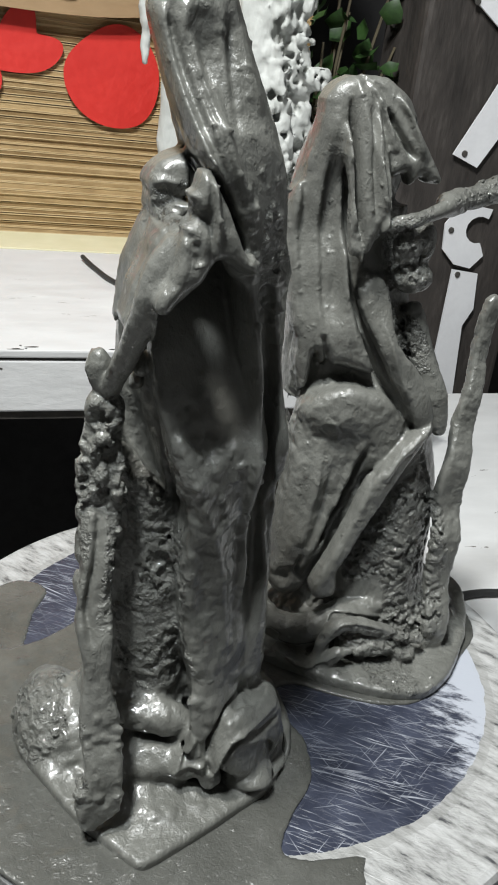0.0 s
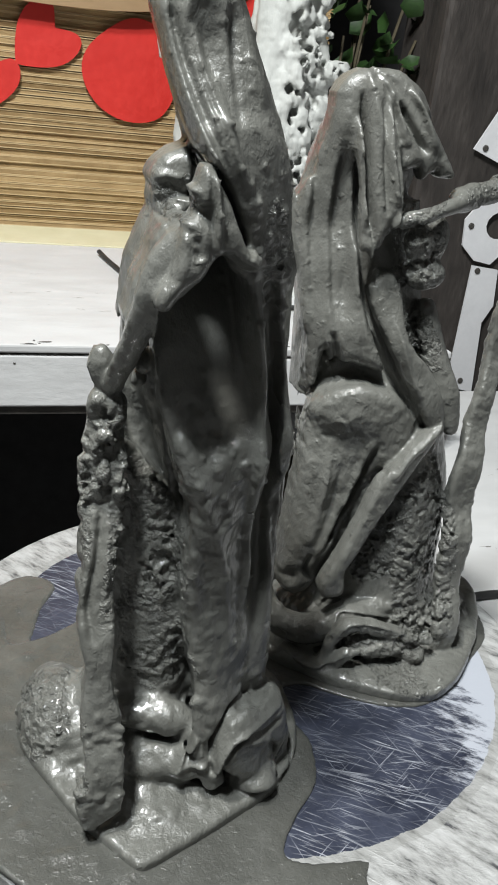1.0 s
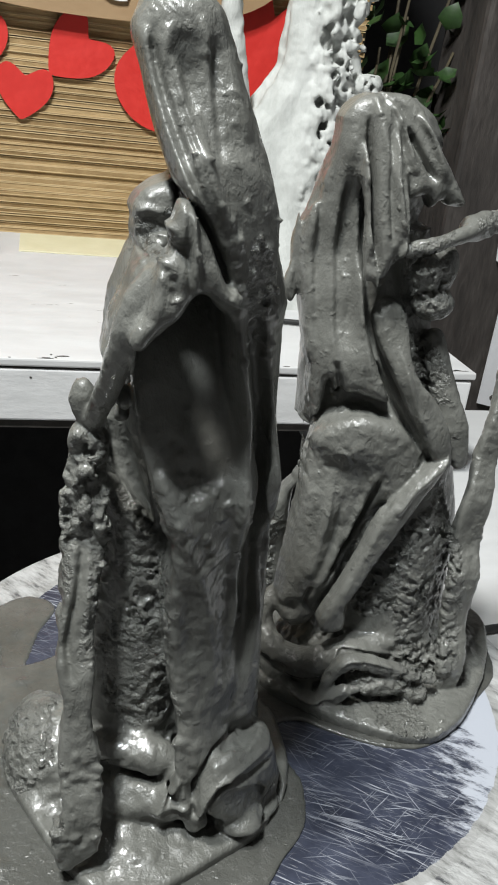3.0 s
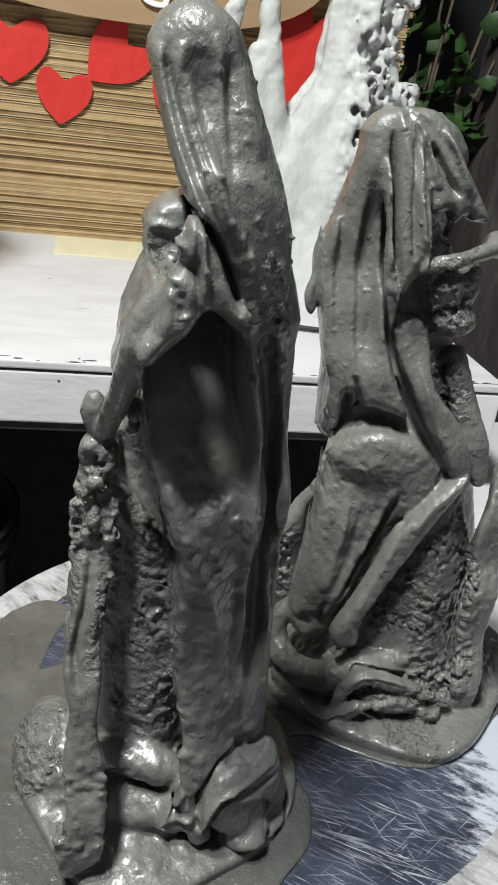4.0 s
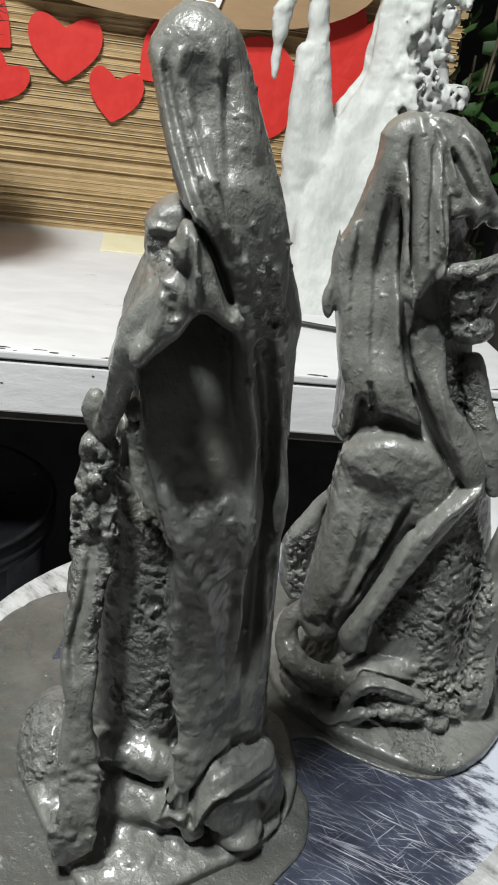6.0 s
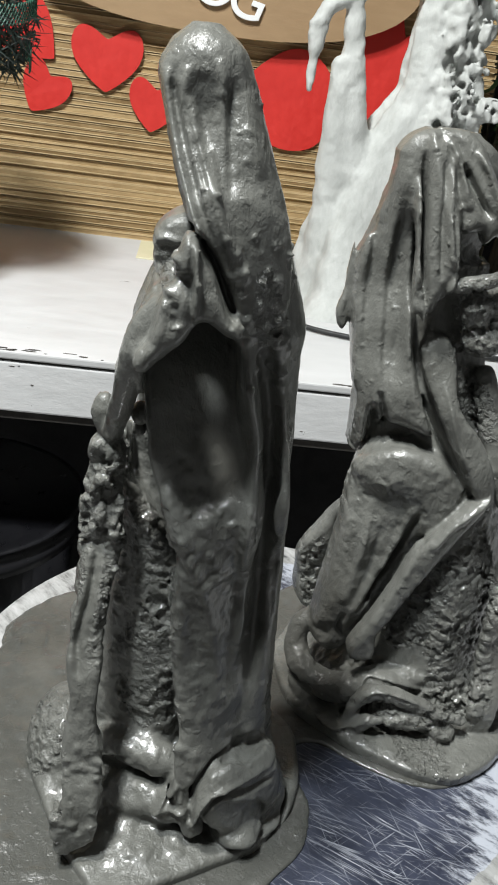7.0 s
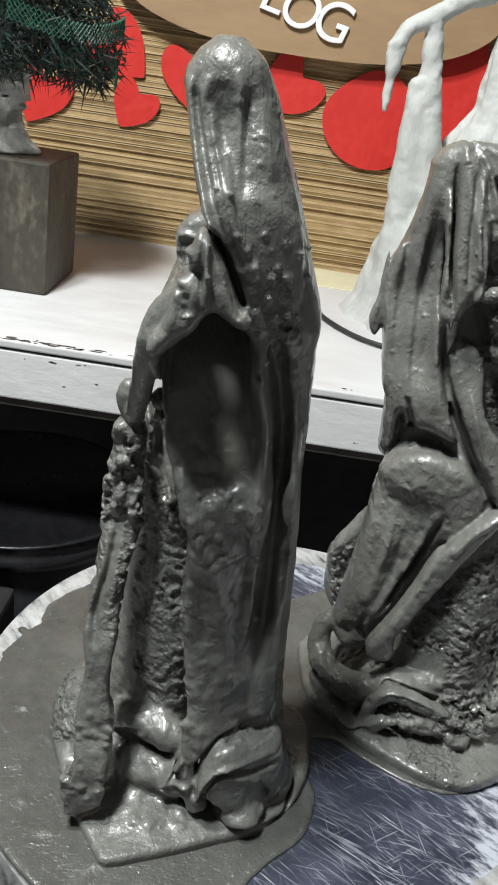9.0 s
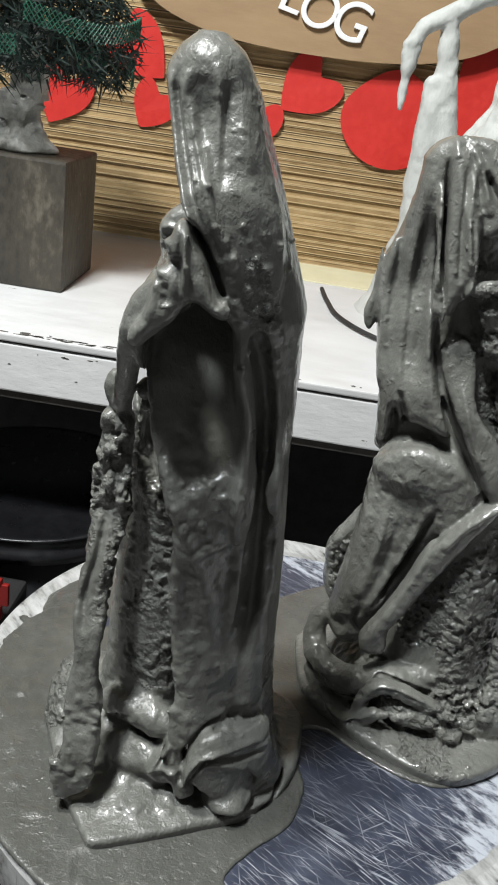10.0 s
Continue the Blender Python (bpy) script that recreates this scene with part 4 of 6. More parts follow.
    # fold lines of the veil
    for width, depth, pts in (
        (0.0013, 0.0023, [(-0.0500, 0.2578), (-0.0490, 0.2521), (-0.0468, 0.2439), (-0.0436, 0.2343), (-0.0394, 0.2249), (-0.0344, 0.2165), (-0.0292, 0.2078)]),
        (0.0010, -0.0013, [(-0.0478, 0.2586), (-0.0470, 0.2523), (-0.0438, 0.2430), (-0.0398, 0.2327), (-0.0362, 0.2239)]),
        (0.0011, 0.0019, [(-0.0463, 0.2559), (-0.0449, 0.2490), (-0.0413, 0.2383), (-0.0370, 0.2284), (-0.0316, 0.2168)]),
        (0.0012, 0.0014, [(-0.0406, 0.2409), (-0.0426, 0.2481), (-0.0442, 0.2532), (-0.0448, 0.2584)]),
        (0.0013, 0.0013, [(-0.0370, 0.2611), (-0.0351, 0.2561), (-0.0338, 0.2479), (-0.0327, 0.2405), (-0.0310, 0.2317)]),
        (0.0011, 0.0017, [(-0.0423, 0.2517), (-0.0404, 0.2434), (-0.0371, 0.2349), (-0.0331, 0.2248), (-0.0287, 0.2142)]),
        (0.0022, -0.0009, [(-0.0407, 0.2572), (-0.0408, 0.2531), (-0.0395, 0.2472), (-0.0370, 0.2388)]),
        (0.0012, -0.0014, [(-0.0333, 0.2569), (-0.0329, 0.2492), (-0.0319, 0.2394), (-0.0303, 0.2291)]),
        (0.0011, 0.0012, [(-0.0372, 0.2407), (-0.0342, 0.2314), (-0.0311, 0.2223), (-0.0263, 0.2116)]),
        (0.0021, 0.0010, [(-0.0294, 0.2544), (-0.0261, 0.2438), (-0.0227, 0.2339)]),
    ):
        c.crease(width, depth, pts, -0.058)
    # fold lines at the hem and foot
    for width, depth, pts in (
        (0.0011, 0.0020, [(-0.0180, 0.0140), (-0.0170, 0.0250), (-0.0120, 0.0320), (-0.0030, 0.0330), (0.0110, 0.0330)]),
        (0.0010, -0.0030, [(-0.0200, 0.0220), (-0.0190, 0.0300), (-0.0150, 0.0380), (-0.0080, 0.0400)]),
        (0.0010, -0.0030, [(-0.0170, 0.0160), (-0.0150, 0.0240), (-0.0100, 0.0300), (-0.0000, 0.0280), (0.0110, 0.0280)]),
        (0.0012, 0.0016, [(-0.0160, 0.0200), (-0.0130, 0.0270), (-0.0080, 0.0290), (0.0040, 0.0230)]),
        (0.0010, -0.0030, [(0.0070, 0.0030), (0.0150, 0.0020), (0.0190, 0.0060)]),
        (0.0010, -0.0024, [(0.0030, 0.0230), (0.0070, 0.0150), (0.0070, 0.0110)]),
        (0.0011, 0.0022, [(-0.0250, 0.0320), (-0.0290, 0.0230), (-0.0330, 0.0160)]),
        (0.0010, -0.0018, [(-0.0230, 0.0300), (-0.0200, 0.0200), (-0.0190, 0.0170)]),
        (0.0010, 0.0014, [(-0.0340, 0.0160), (-0.0270, 0.0200), (-0.0210, 0.0210)]),
    ):
        c.crease(width, depth, pts, -0.055)
    # fold lines of the strip, the sleeve and the block
    for width, depth, pts in (
        (0.0016, 0.0014, [(-0.0400, 0.2210), (-0.0400, 0.2150), (-0.0400, 0.2110)]),
        (0.0010, 0.0026, [(-0.0380, 0.2200), (-0.0370, 0.2110), (-0.0360, 0.1990)]),
        (0.0010, -0.0007, [(-0.0390, 0.2200), (-0.0380, 0.2110), (-0.0370, 0.2010)]),
        (0.0013, -0.0034, [(-0.0400, 0.2230), (-0.0360, 0.2180), (-0.0320, 0.2120), (-0.0280, 0.2030), (-0.0260, 0.1990)]),
        (0.0012, -0.0010, [(-0.0490, 0.2070), (-0.0450, 0.2090), (-0.0420, 0.2080)]),
        (0.0012, -0.0009, [(-0.0480, 0.2040), (-0.0450, 0.2050), (-0.0420, 0.2040)]),
        (0.0012, 0.0016, [(-0.0490, 0.2140), (-0.0460, 0.2150), (-0.0410, 0.2140)]),
        (0.0014, 0.0012, [(-0.0450, 0.2060), (-0.0450, 0.2000), (-0.0460, 0.1930)]),
        (0.0012, -0.0014, [(-0.0420, 0.2040), (-0.0410, 0.1980)]),
    ):
        c.crease(width, depth, pts, -0.060)
    # fold lines of the robe
    for width, depth, pts in (
        (0.0022, 0.0040, [(-0.0220, 0.1920), (-0.0180, 0.1750), (-0.0140, 0.1580), (-0.0130, 0.1290), (-0.0120, 0.1120)]),
        (0.0024, -0.0026, [(-0.0150, 0.1860), (-0.0090, 0.1560), (-0.0060, 0.1170), (-0.0040, 0.0740), (-0.0070, 0.0480)]),
        (0.0016, 0.0020, [(-0.0070, 0.1730), (-0.0010, 0.1340), (0.0030, 0.0860)]),
        (0.0022, 0.0018, [(-0.0390, 0.1450), (-0.0310, 0.1250), (-0.0210, 0.0990), (-0.0140, 0.0620)]),
        (0.0026, -0.0016, [(-0.0290, 0.1070), (-0.0260, 0.0890), (-0.0250, 0.0750)]),
        (0.0022, -0.0014, [(-0.0180, 0.1260), (-0.0140, 0.1050), (-0.0120, 0.0520)]),
        (0.0016, 0.0012, [(-0.0140, 0.1140), (-0.0200, 0.1130), (-0.0240, 0.1100)]),
        (0.0008, 0.0012, [(-0.0500, 0.1830), (-0.0480, 0.1720), (-0.0460, 0.1590)]),
        (0.0012, -0.0020, [(-0.0590, 0.1160), (-0.0600, 0.1000), (-0.0630, 0.0830), (-0.0610, 0.0710)]),
        (0.0010, 0.0010, [(-0.0570, 0.1160), (-0.0570, 0.0980), (-0.0580, 0.0810)]),
    ):
        c.crease(width, depth, pts, -0.045)
    # hand-worked surface
    c.roughen(0.012, 0.0010, (-0.062, -0.10, 0.004), (-0.012, -0.04, 0.050), fade=0.004)
    c.roughen(0.007, 0.0010, (-0.062, -0.10, 0.004), (0.020, -0.04, 0.050), fade=0.004)
    c.roughen(0.020, 0.0006)
    c.roughen(0.006, 0.0003)
    c.roughen(0.0026, 0.00022)
    c.roughen(0.0045, 0.0016, (-0.044, -0.10, 0.108), (-0.022, -0.06, 0.160))
    c.roughen(0.0050, 0.0010, (-0.042, -0.10, 0.050), (-0.006, -0.05, 0.150))
    c.roughen(0.0050, 0.0006, (-0.057, -0.09, 0.206), (-0.043, -0.045, 0.226), fade=0.003)
    c.roughen(0.0060, 0.0005, (-0.056, -0.105, 0.184), (-0.028, -0.07, 0.214), fade=0.004)
    c.roughen(0.0050, 0.0004, (-0.085, -0.11, 0.0), (0.03, -0.03, 0.05))
    c.roughen(0.0055, 0.0007, (-0.070, -0.10, 0.002), (-0.048, -0.045, 0.165), fade=0.003)
    c.grit([(-0.0530, 0.1240), (-0.0440, 0.1290), (-0.0360, 0.1160), (-0.0310, 0.0960), (-0.0320, 0.0800), (-0.0270, 0.0430), (-0.0480, 0.0420), (-0.0510, 0.0680), (-0.0490, 0.0890), (-0.0480, 0.1030)], 0.0026, 0.0015, -0.052)
    c.grit([(-0.0220, 0.2110), (-0.0150, 0.2130), (-0.0100, 0.1980), (-0.0110, 0.1890), (-0.0190, 0.1940), (-0.0220, 0.2030)], 0.0032, 0.0013, -0.05)
    c.grit([(-0.0570, 0.1160), (-0.0510, 0.1160), (-0.0520, 0.1040), (-0.0530, 0.0750), (-0.0600, 0.0770), (-0.0570, 0.0980)], 0.0022, 0.0011, -0.055)
    c.grit([(-0.0490, 0.2130), (-0.0420, 0.2140), (-0.0430, 0.2080), (-0.0480, 0.2050)], 0.0034, 0.0006, -0.05)
    c.grit([(-0.0680, 0.1340), (-0.0630, 0.1350), (-0.0620, 0.1140), (-0.0640, 0.0920), (-0.0670, 0.0920)], 0.0030, 0.0012, -0.045)
    c.grit([(-0.0880, 0.0440), (-0.0690, 0.0540), (-0.0650, 0.0190), (-0.0890, 0.0010)], 0.0032, 0.0015, -0.02)
    c.grit([(-0.0630, 0.1510), (-0.0530, 0.1500), (-0.0510, 0.1160), (-0.0670, 0.1150), (-0.0660, 0.1340)], 0.0032, 0.0013, -0.05)
    c.crumbs(80, -0.0535, -0.0500, 0.060, 0.130, 0.0007, 0.0012, 3, 0.0)
    c.crumbs(50, -0.028, -0.008, 0.175, 0.222, 0.0007, 0.0012, 7, 0.0, 0.0012)
    c.crumbs(40, -0.042, -0.006, 0.06, 0.165, 0.0006, 0.0011, 8, 0.0, 0.0012)
    c.crumbs(50, -0.066, -0.05, 0.0, 0.05, 0.0006, 0.0012, 10, 0.0, 0.0012)
    c.crumbs(26, -0.048, -0.016, 0.20, 0.255, 0.0004, 0.0008, 11, 0.0, 0.001)
    return tagged(c.skin("standing_statue", CLAY, CLAY_ROUGH), "wet grey clay statue of a standing veiled robed figure", "statue")


def seated_figure():
    c = Clay((0.004, -0.056, -0.003), (0.166, 0.086, 0.256), STEP)
    c.slab([(0.020, 0.03), (0.025, -0.006), (0.046, -0.027), (0.078, -0.044), (0.101, -0.040), (0.126, -0.018), (0.146, 0.012), (0.149, 0.040), (0.11, 0.068), (0.05, 0.072)], -0.001, 0.0060, 0.003)
    c.ball((0.085, 0.022, 0.010), (0.048, 0.042, 0.022), 0.008)
    # rough lower body and core
    c.loft([(0.0, 0.080, 0.020, 0.036, 0.036), (0.03, 0.083, 0.020, 0.031, 0.034), (0.07, 0.084, 0.020, 0.028, 0.031), (0.105, 0.083, 0.022, 0.022, 0.026), (0.14, 0.070, 0.030, 0.020, 0.024), (0.20, 0.060, 0.036, 0.020, 0.020)], [(5, 0.04, 0.3, 15)])
    c.loft([(0.115, 0.052, 0.034, 0.014, 0.020), (0.15, 0.050, 0.036, 0.014, 0.020), (0.18, 0.051, 0.038, 0.0175, 0.020), (0.205, 0.053, 0.037, 0.0225, 0.019), (0.222, 0.057, 0.035, 0.0230, 0.018), (0.234, 0.058, 0.033, 0.0200, 0.016), (0.242, 0.057, 0.030, 0.0140, 0.012), (0.2465, 0.0565, 0.029, 0.006, 0.006)],
           [(7, 0.02, 0.2, 8)], 0.004)
    c.tube([(0.060, 0.016, 0.112), (0.054, 0.016, 0.085), (0.046, 0.014, 0.055), (0.041, 0.008, 0.034)], [0.018, 0.017, 0.013, 0.009], 0.005)
    c.ball((0.060, 0.010, 0.1150), (0.0225, 0.015, 0.0110), 0.004)
    # trailing cloak
    c.panel([(0.0430, 0.1120), (0.0440, 0.0880), (0.0370, 0.0680), (0.0280, 0.0500), (0.0300, 0.0320), (0.0350, 0.0170), (0.0430, 0.0130), (0.0500, 0.0150), (0.0450, 0.0550), (0.0440, 0.0830)],
            [(0.0440, 0.0960, 0.0320), (0.0400, 0.0610, 0.0420), (0.0360, 0.0350, 0.0470), (0.0450, 0.0190, 0.0470)], 0.012, 0.0040, 0.002)
    # skirt
    c.panel([(0.0390, 0.1160), (0.0430, 0.1240), (0.0540, 0.1290), (0.0690, 0.1270), (0.0770, 0.1210), (0.0800, 0.1130), (0.0760, 0.0990), (0.0630, 0.0820), (0.0560, 0.0660), (0.0530, 0.0530), (0.0470, 0.0390), (0.0420, 0.0400), (0.0370, 0.0390), (0.0330, 0.0390), (0.0320, 0.0430), (0.0350, 0.0620), (0.0370, 0.0850), (0.0370, 0.1020)],
            [(0.0540, 0.1240, -0.0050), (0.0430, 0.1080, 0.0080), (0.0420, 0.0740, 0.0110), (0.0490, 0.0830, -0.0030), (0.0370, 0.0470, 0.0030), (0.0700, 0.1130, -0.0090), (0.0530, 0.0620, -0.0090), (0.0730, 0.1240, -0.0050), (0.0450, 0.0470, -0.0050)], 0.020, 0.006, 0.003)
    # thick rolled edge of the skirt
    c.panel([(0.0900, 0.1160), (0.0880, 0.1100), (0.0790, 0.0950), (0.0670, 0.0730), (0.0610, 0.0570), (0.0560, 0.0480), (0.0560, 0.0360), (0.0460, 0.0350), (0.0440, 0.0400), (0.0480, 0.0490), (0.0550, 0.0660), (0.0610, 0.0860), (0.0730, 0.1010), (0.0810, 0.1100)],
            [(0.0880, 0.1130, -0.0120), (0.0750, 0.1000, -0.0150), (0.0630, 0.0810, -0.0150), (0.0550, 0.0570, -0.0140), (0.0490, 0.0410, -0.0160)], 0.010, 0.0032, 0.0012)
    # veil sheet
    c.panel([(0.0330, 0.2380), (0.0370, 0.2440), (0.0450, 0.2470), (0.0460, 0.2390), (0.0460, 0.2260), (0.0470, 0.2070), (0.0480, 0.1920), (0.0500, 0.1800), (0.0500, 0.1710), (0.0520, 0.1630), (0.0570, 0.1500), (0.0640, 0.1350), (0.0510, 0.1360), (0.0440, 0.1350), (0.0410, 0.1400), (0.0410, 0.1260), (0.0390, 0.1220), (0.0380, 0.1210), (0.0330, 0.1450), (0.0290, 0.1660), (0.0250, 0.1880), (0.0270, 0.2000), (0.0310, 0.2100), (0.0330, 0.2240)],
            [(0.0380, 0.2410, 0.0180), (0.0420, 0.2040, 0.0150), (0.0330, 0.2120, 0.0240), (0.0350, 0.1670, 0.0220), (0.0360, 0.1370, 0.0200), (0.0450, 0.1540, 0.0100), (0.0500, 0.1420, -0.0060), (0.0500, 0.1740, 0.0030), (0.0570, 0.1470, -0.0070), (0.0420, 0.1300, 0.0130), (0.0450, 0.2260, 0.0090), (0.0430, 0.2400, 0.0120), (0.0290, 0.1900, 0.0260)], 0.018, 0.0060, 0.003)
    # second fold
    c.panel([(0.0427, 0.2421), (0.0496, 0.2456), (0.0564, 0.2280), (0.0577, 0.2093), (0.0572, 0.1994), (0.0540, 0.1907), (0.0513, 0.1822), (0.0495, 0.1824), (0.0451, 0.2023), (0.0427, 0.2266)],
            [(0.0464, 0.2413, 0.0130), (0.0523, 0.2240, 0.0040), (0.0533, 0.1939, -0.0030), (0.0472, 0.2021, 0.0030)], 0.01, 0.0045, 0.004)
    c.tube([(0.0460, 0.0140, 0.2380), (0.0480, 0.0110, 0.2220), (0.0500, 0.0080, 0.2030), (0.0510, 0.0060, 0.1870)], [0.0040, 0.0046, 0.0046, 0.0036], 0.003)
    # brow
    c.panel([(0.0460, 0.2475), (0.0562, 0.2473), (0.0634, 0.2411), (0.0707, 0.2292), (0.0828, 0.2132), (0.0762, 0.2114), (0.0728, 0.2139), (0.0685, 0.2105), (0.0655, 0.2147), (0.0584, 0.2137), (0.0555, 0.2276), (0.0510, 0.2419)],
            [(0.0531, 0.2446, 0.0160), (0.0606, 0.2201, 0.0040), (0.0764, 0.2163, 0.0060), (0.0645, 0.2360, 0.0100)], 0.012, 0.0045, 0.002)
    # strap
    c.panel([(0.0532, 0.1687), (0.0571, 0.1749), (0.0646, 0.1726), (0.0682, 0.1637), (0.0712, 0.1491), (0.0843, 0.1348), (0.0928, 0.1141), (0.0888, 0.1083), (0.0771, 0.1239), (0.0637, 0.1452), (0.0565, 0.1585)],
            [(0.0604, 0.1719, 0.0100), (0.0597, 0.1627, -0.0010), (0.0682, 0.1460, -0.0065), (0.0902, 0.1117, -0.0090)], 0.01, 0.0035, 0.0015)
    # hanging tip
    c.panel([(0.0248, 0.2022), (0.0241, 0.1925), (0.0243, 0.1839), (0.0221, 0.1748), (0.0236, 0.1681), (0.0261, 0.1669), (0.0283, 0.1730), (0.0280, 0.1864)],
            [(0.0240, 0.1945, 0.0280), (0.0247, 0.1729, 0.0260)], 0.005, 0.002, 0.0015)
    c.ball((0.0410, 0.0560, 0.0300), (0.0115, 0.010, 0.0165), 0.003)
    c.tube([(0.0650, -0.0200, 0.0710), (0.0600, -0.0210, 0.0580), (0.0560, -0.0210, 0.0480), (0.0560, -0.0200, 0.0380), (0.0460, -0.0180, 0.0350)], [0.0012, 0.0018, 0.0018, 0.0018, 0.0016], 0.0012, press=True)
    # hollow below the brow and plain lumps beneath
    c.ball((0.073, 0.002, 0.2045), (0.0105, 0.010, 0.0065), 0.002, press=True)
    c.ball((0.0665, 0.000, 0.2105), (0.0046, 0.009, 0.0036), 0.001, press=True)
    c.ball((0.0795, 0.001, 0.2105), (0.0046, 0.009, 0.0036), 0.001, press=True)
    c.tube([(0.061, 0.002, 0.1955), (0.069, 0.000, 0.1985), (0.083, 0.004, 0.2030), (0.094, 0.012, 0.206)], [0.0026, 0.0026, 0.0032, 0.004], 0.002)
    c.ball((0.0700, 0.004, 0.1875), (0.0060, 0.0045, 0.0075), 0.0015)
    c.ball((0.0785, 0.009, 0.1890), (0.0060, 0.0060, 0.0095), 0.003)
    c.ball((0.0765, 0.007, 0.1745), (0.0085, 0.0075, 0.0060), 0.003)
    c.tube([(0.0615, -0.004, 0.192), (0.0600, -0.004, 0.180), (0.0600, -0.003, 0.169)], [0.0030, 0.0042, 0.0040], 0.0015, press=True)
    c.tube([(0.074, -0.002, 0.1640), (0.088, 0.002, 0.1600)], 0.0038, 0.003, press=True)
    c.tube([(0.088, 0.010, 0.204), (0.100, 0.016, 0.206), (0.112, 0.020, 0.209), (0.132, 0.024, 0.213)], [0.0050, 0.0046, 0.0052, 0.006], 0.003)
    # shadowed gap below the hem
    c.tube([(0.0400, -0.002, 0.1285), (0.0500, -0.008, 0.1300), (0.0620, -0.008, 0.1285), (0.0700, -0.008, 0.1240)], [0.0024, 0.0034, 0.0034, 0.0020], 0.001, press=True)
    # cloth over the other shoulder
    c.tube([(0.082, 0.010, 0.160), (0.088, 0.007, 0.142), (0.0955, 0.002, 0.124), (0.099, -0.001, 0.110)], [0.004, 0.0055, 0.006, 0.0035], 0.003)
    # flat board held at the side
    c.panel([(0.1010, 0.0090), (0.1120, 0.0050), (0.1150, 0.0460), (0.1170, 0.0860), (0.1210, 0.1180), (0.1240, 0.1460), (0.1250, 0.1650), (0.1180, 0.1650), (0.1160, 0.1380), (0.1100, 0.1130), (0.1040, 0.0860), (0.1020, 0.0590)],
            [(0.1040, 0.0130, -0.0230), (0.1080, 0.0470, -0.0140), (0.1100, 0.0870, -0.0060), (0.1140, 0.1190, 0.0030), (0.1190, 0.1480, 0.0100)], 0.006, 0.0020, 0.0015)
    # folds heaped on the ground
    c.tube([(0.0330, 0.0140, 0.0370), (0.0280, 0.0120, 0.0310), (0.0270, 0.0080, 0.0230), (0.0300, 0.0000, 0.0180), (0.0390, -0.0060, 0.0140), (0.0480, -0.0110, 0.0170), (0.0620, -0.0130, 0.0230), (0.0790, -0.0120, 0.0270)], [0.0042, 0.0050, 0.0056, 0.0062, 0.0066, 0.0072, 0.0064, 0.004], 0.0016)
    c.tube([(0.0480, -0.0220, 0.0070), (0.0500, -0.0220, 0.0170), (0.0540, -0.0230, 0.0240), (0.0610, -0.0240, 0.0260), (0.0740, -0.0250, 0.0230), (0.0900, -0.0250, 0.0170), (0.0970, -0.0250, 0.0150)], [0.0022, 0.0030, 0.0032, 0.0030, 0.0028, 0.0026, 0.0018], 0.001)
    c.tube([(0.0270, 0.0000, 0.0110), (0.0350, -0.0100, 0.0050), (0.0440, -0.0180, 0.0030), (0.0500, -0.0240, 0.0060), (0.0550, -0.0270, 0.0130), (0.0600, -0.0280, 0.0150)], [0.0028, 0.0034, 0.0036, 0.0034, 0.0028, 0.0018], 0.001)
    c.ball((0.0720, -0.0220, 0.0140), (0.0150, 0.0080, 0.0056), 0.0015, turn=-0.15)
    c.ball((0.0890, -0.0260, 0.0100), (0.0062, 0.0050, 0.0042), 0.0015)
    c.slab([(0.030, -0.010), (0.048, -0.031), (0.078, -0.047), (0.098, -0.045), (0.120, -0.026), (0.134, 0.0), (0.10, 0.03), (0.05, 0.02)], 0.0, 0.0062, 0.002)
    # gaps between the folds
    c.tube([(0.0350, -0.0020, 0.0380), (0.0360, -0.0060, 0.0330), (0.0390, -0.0100, 0.0310)], [0.0046, 0.0048, 0.0022], 0.0014, press=True)
    c.tube([(0.0240, 0.0000, 0.0170), (0.0340, -0.0120, 0.0130), (0.0420, -0.0200, 0.0150), (0.0480, -0.0240, 0.0200)], [0.0016, 0.0020, 0.0022, 0.0014], 0.001, press=True)
    c.tube([(0.0570, -0.0300, 0.0270), (0.0660, -0.0320, 0.0260), (0.0760, -0.0330, 0.0210), (0.0840, -0.0320, 0.0210), (0.0950, -0.0300, 0.0160)], [0.0008, 0.0012, 0.0015, 0.0022, 0.0020], 0.001, press=True)
    c.tube([(0.0550, -0.0340, 0.0150), (0.0650, -0.0350, 0.0160), (0.0750, -0.0350, 0.0170)], [0.0012, 0.0018, 0.0012], 0.001, press=True)
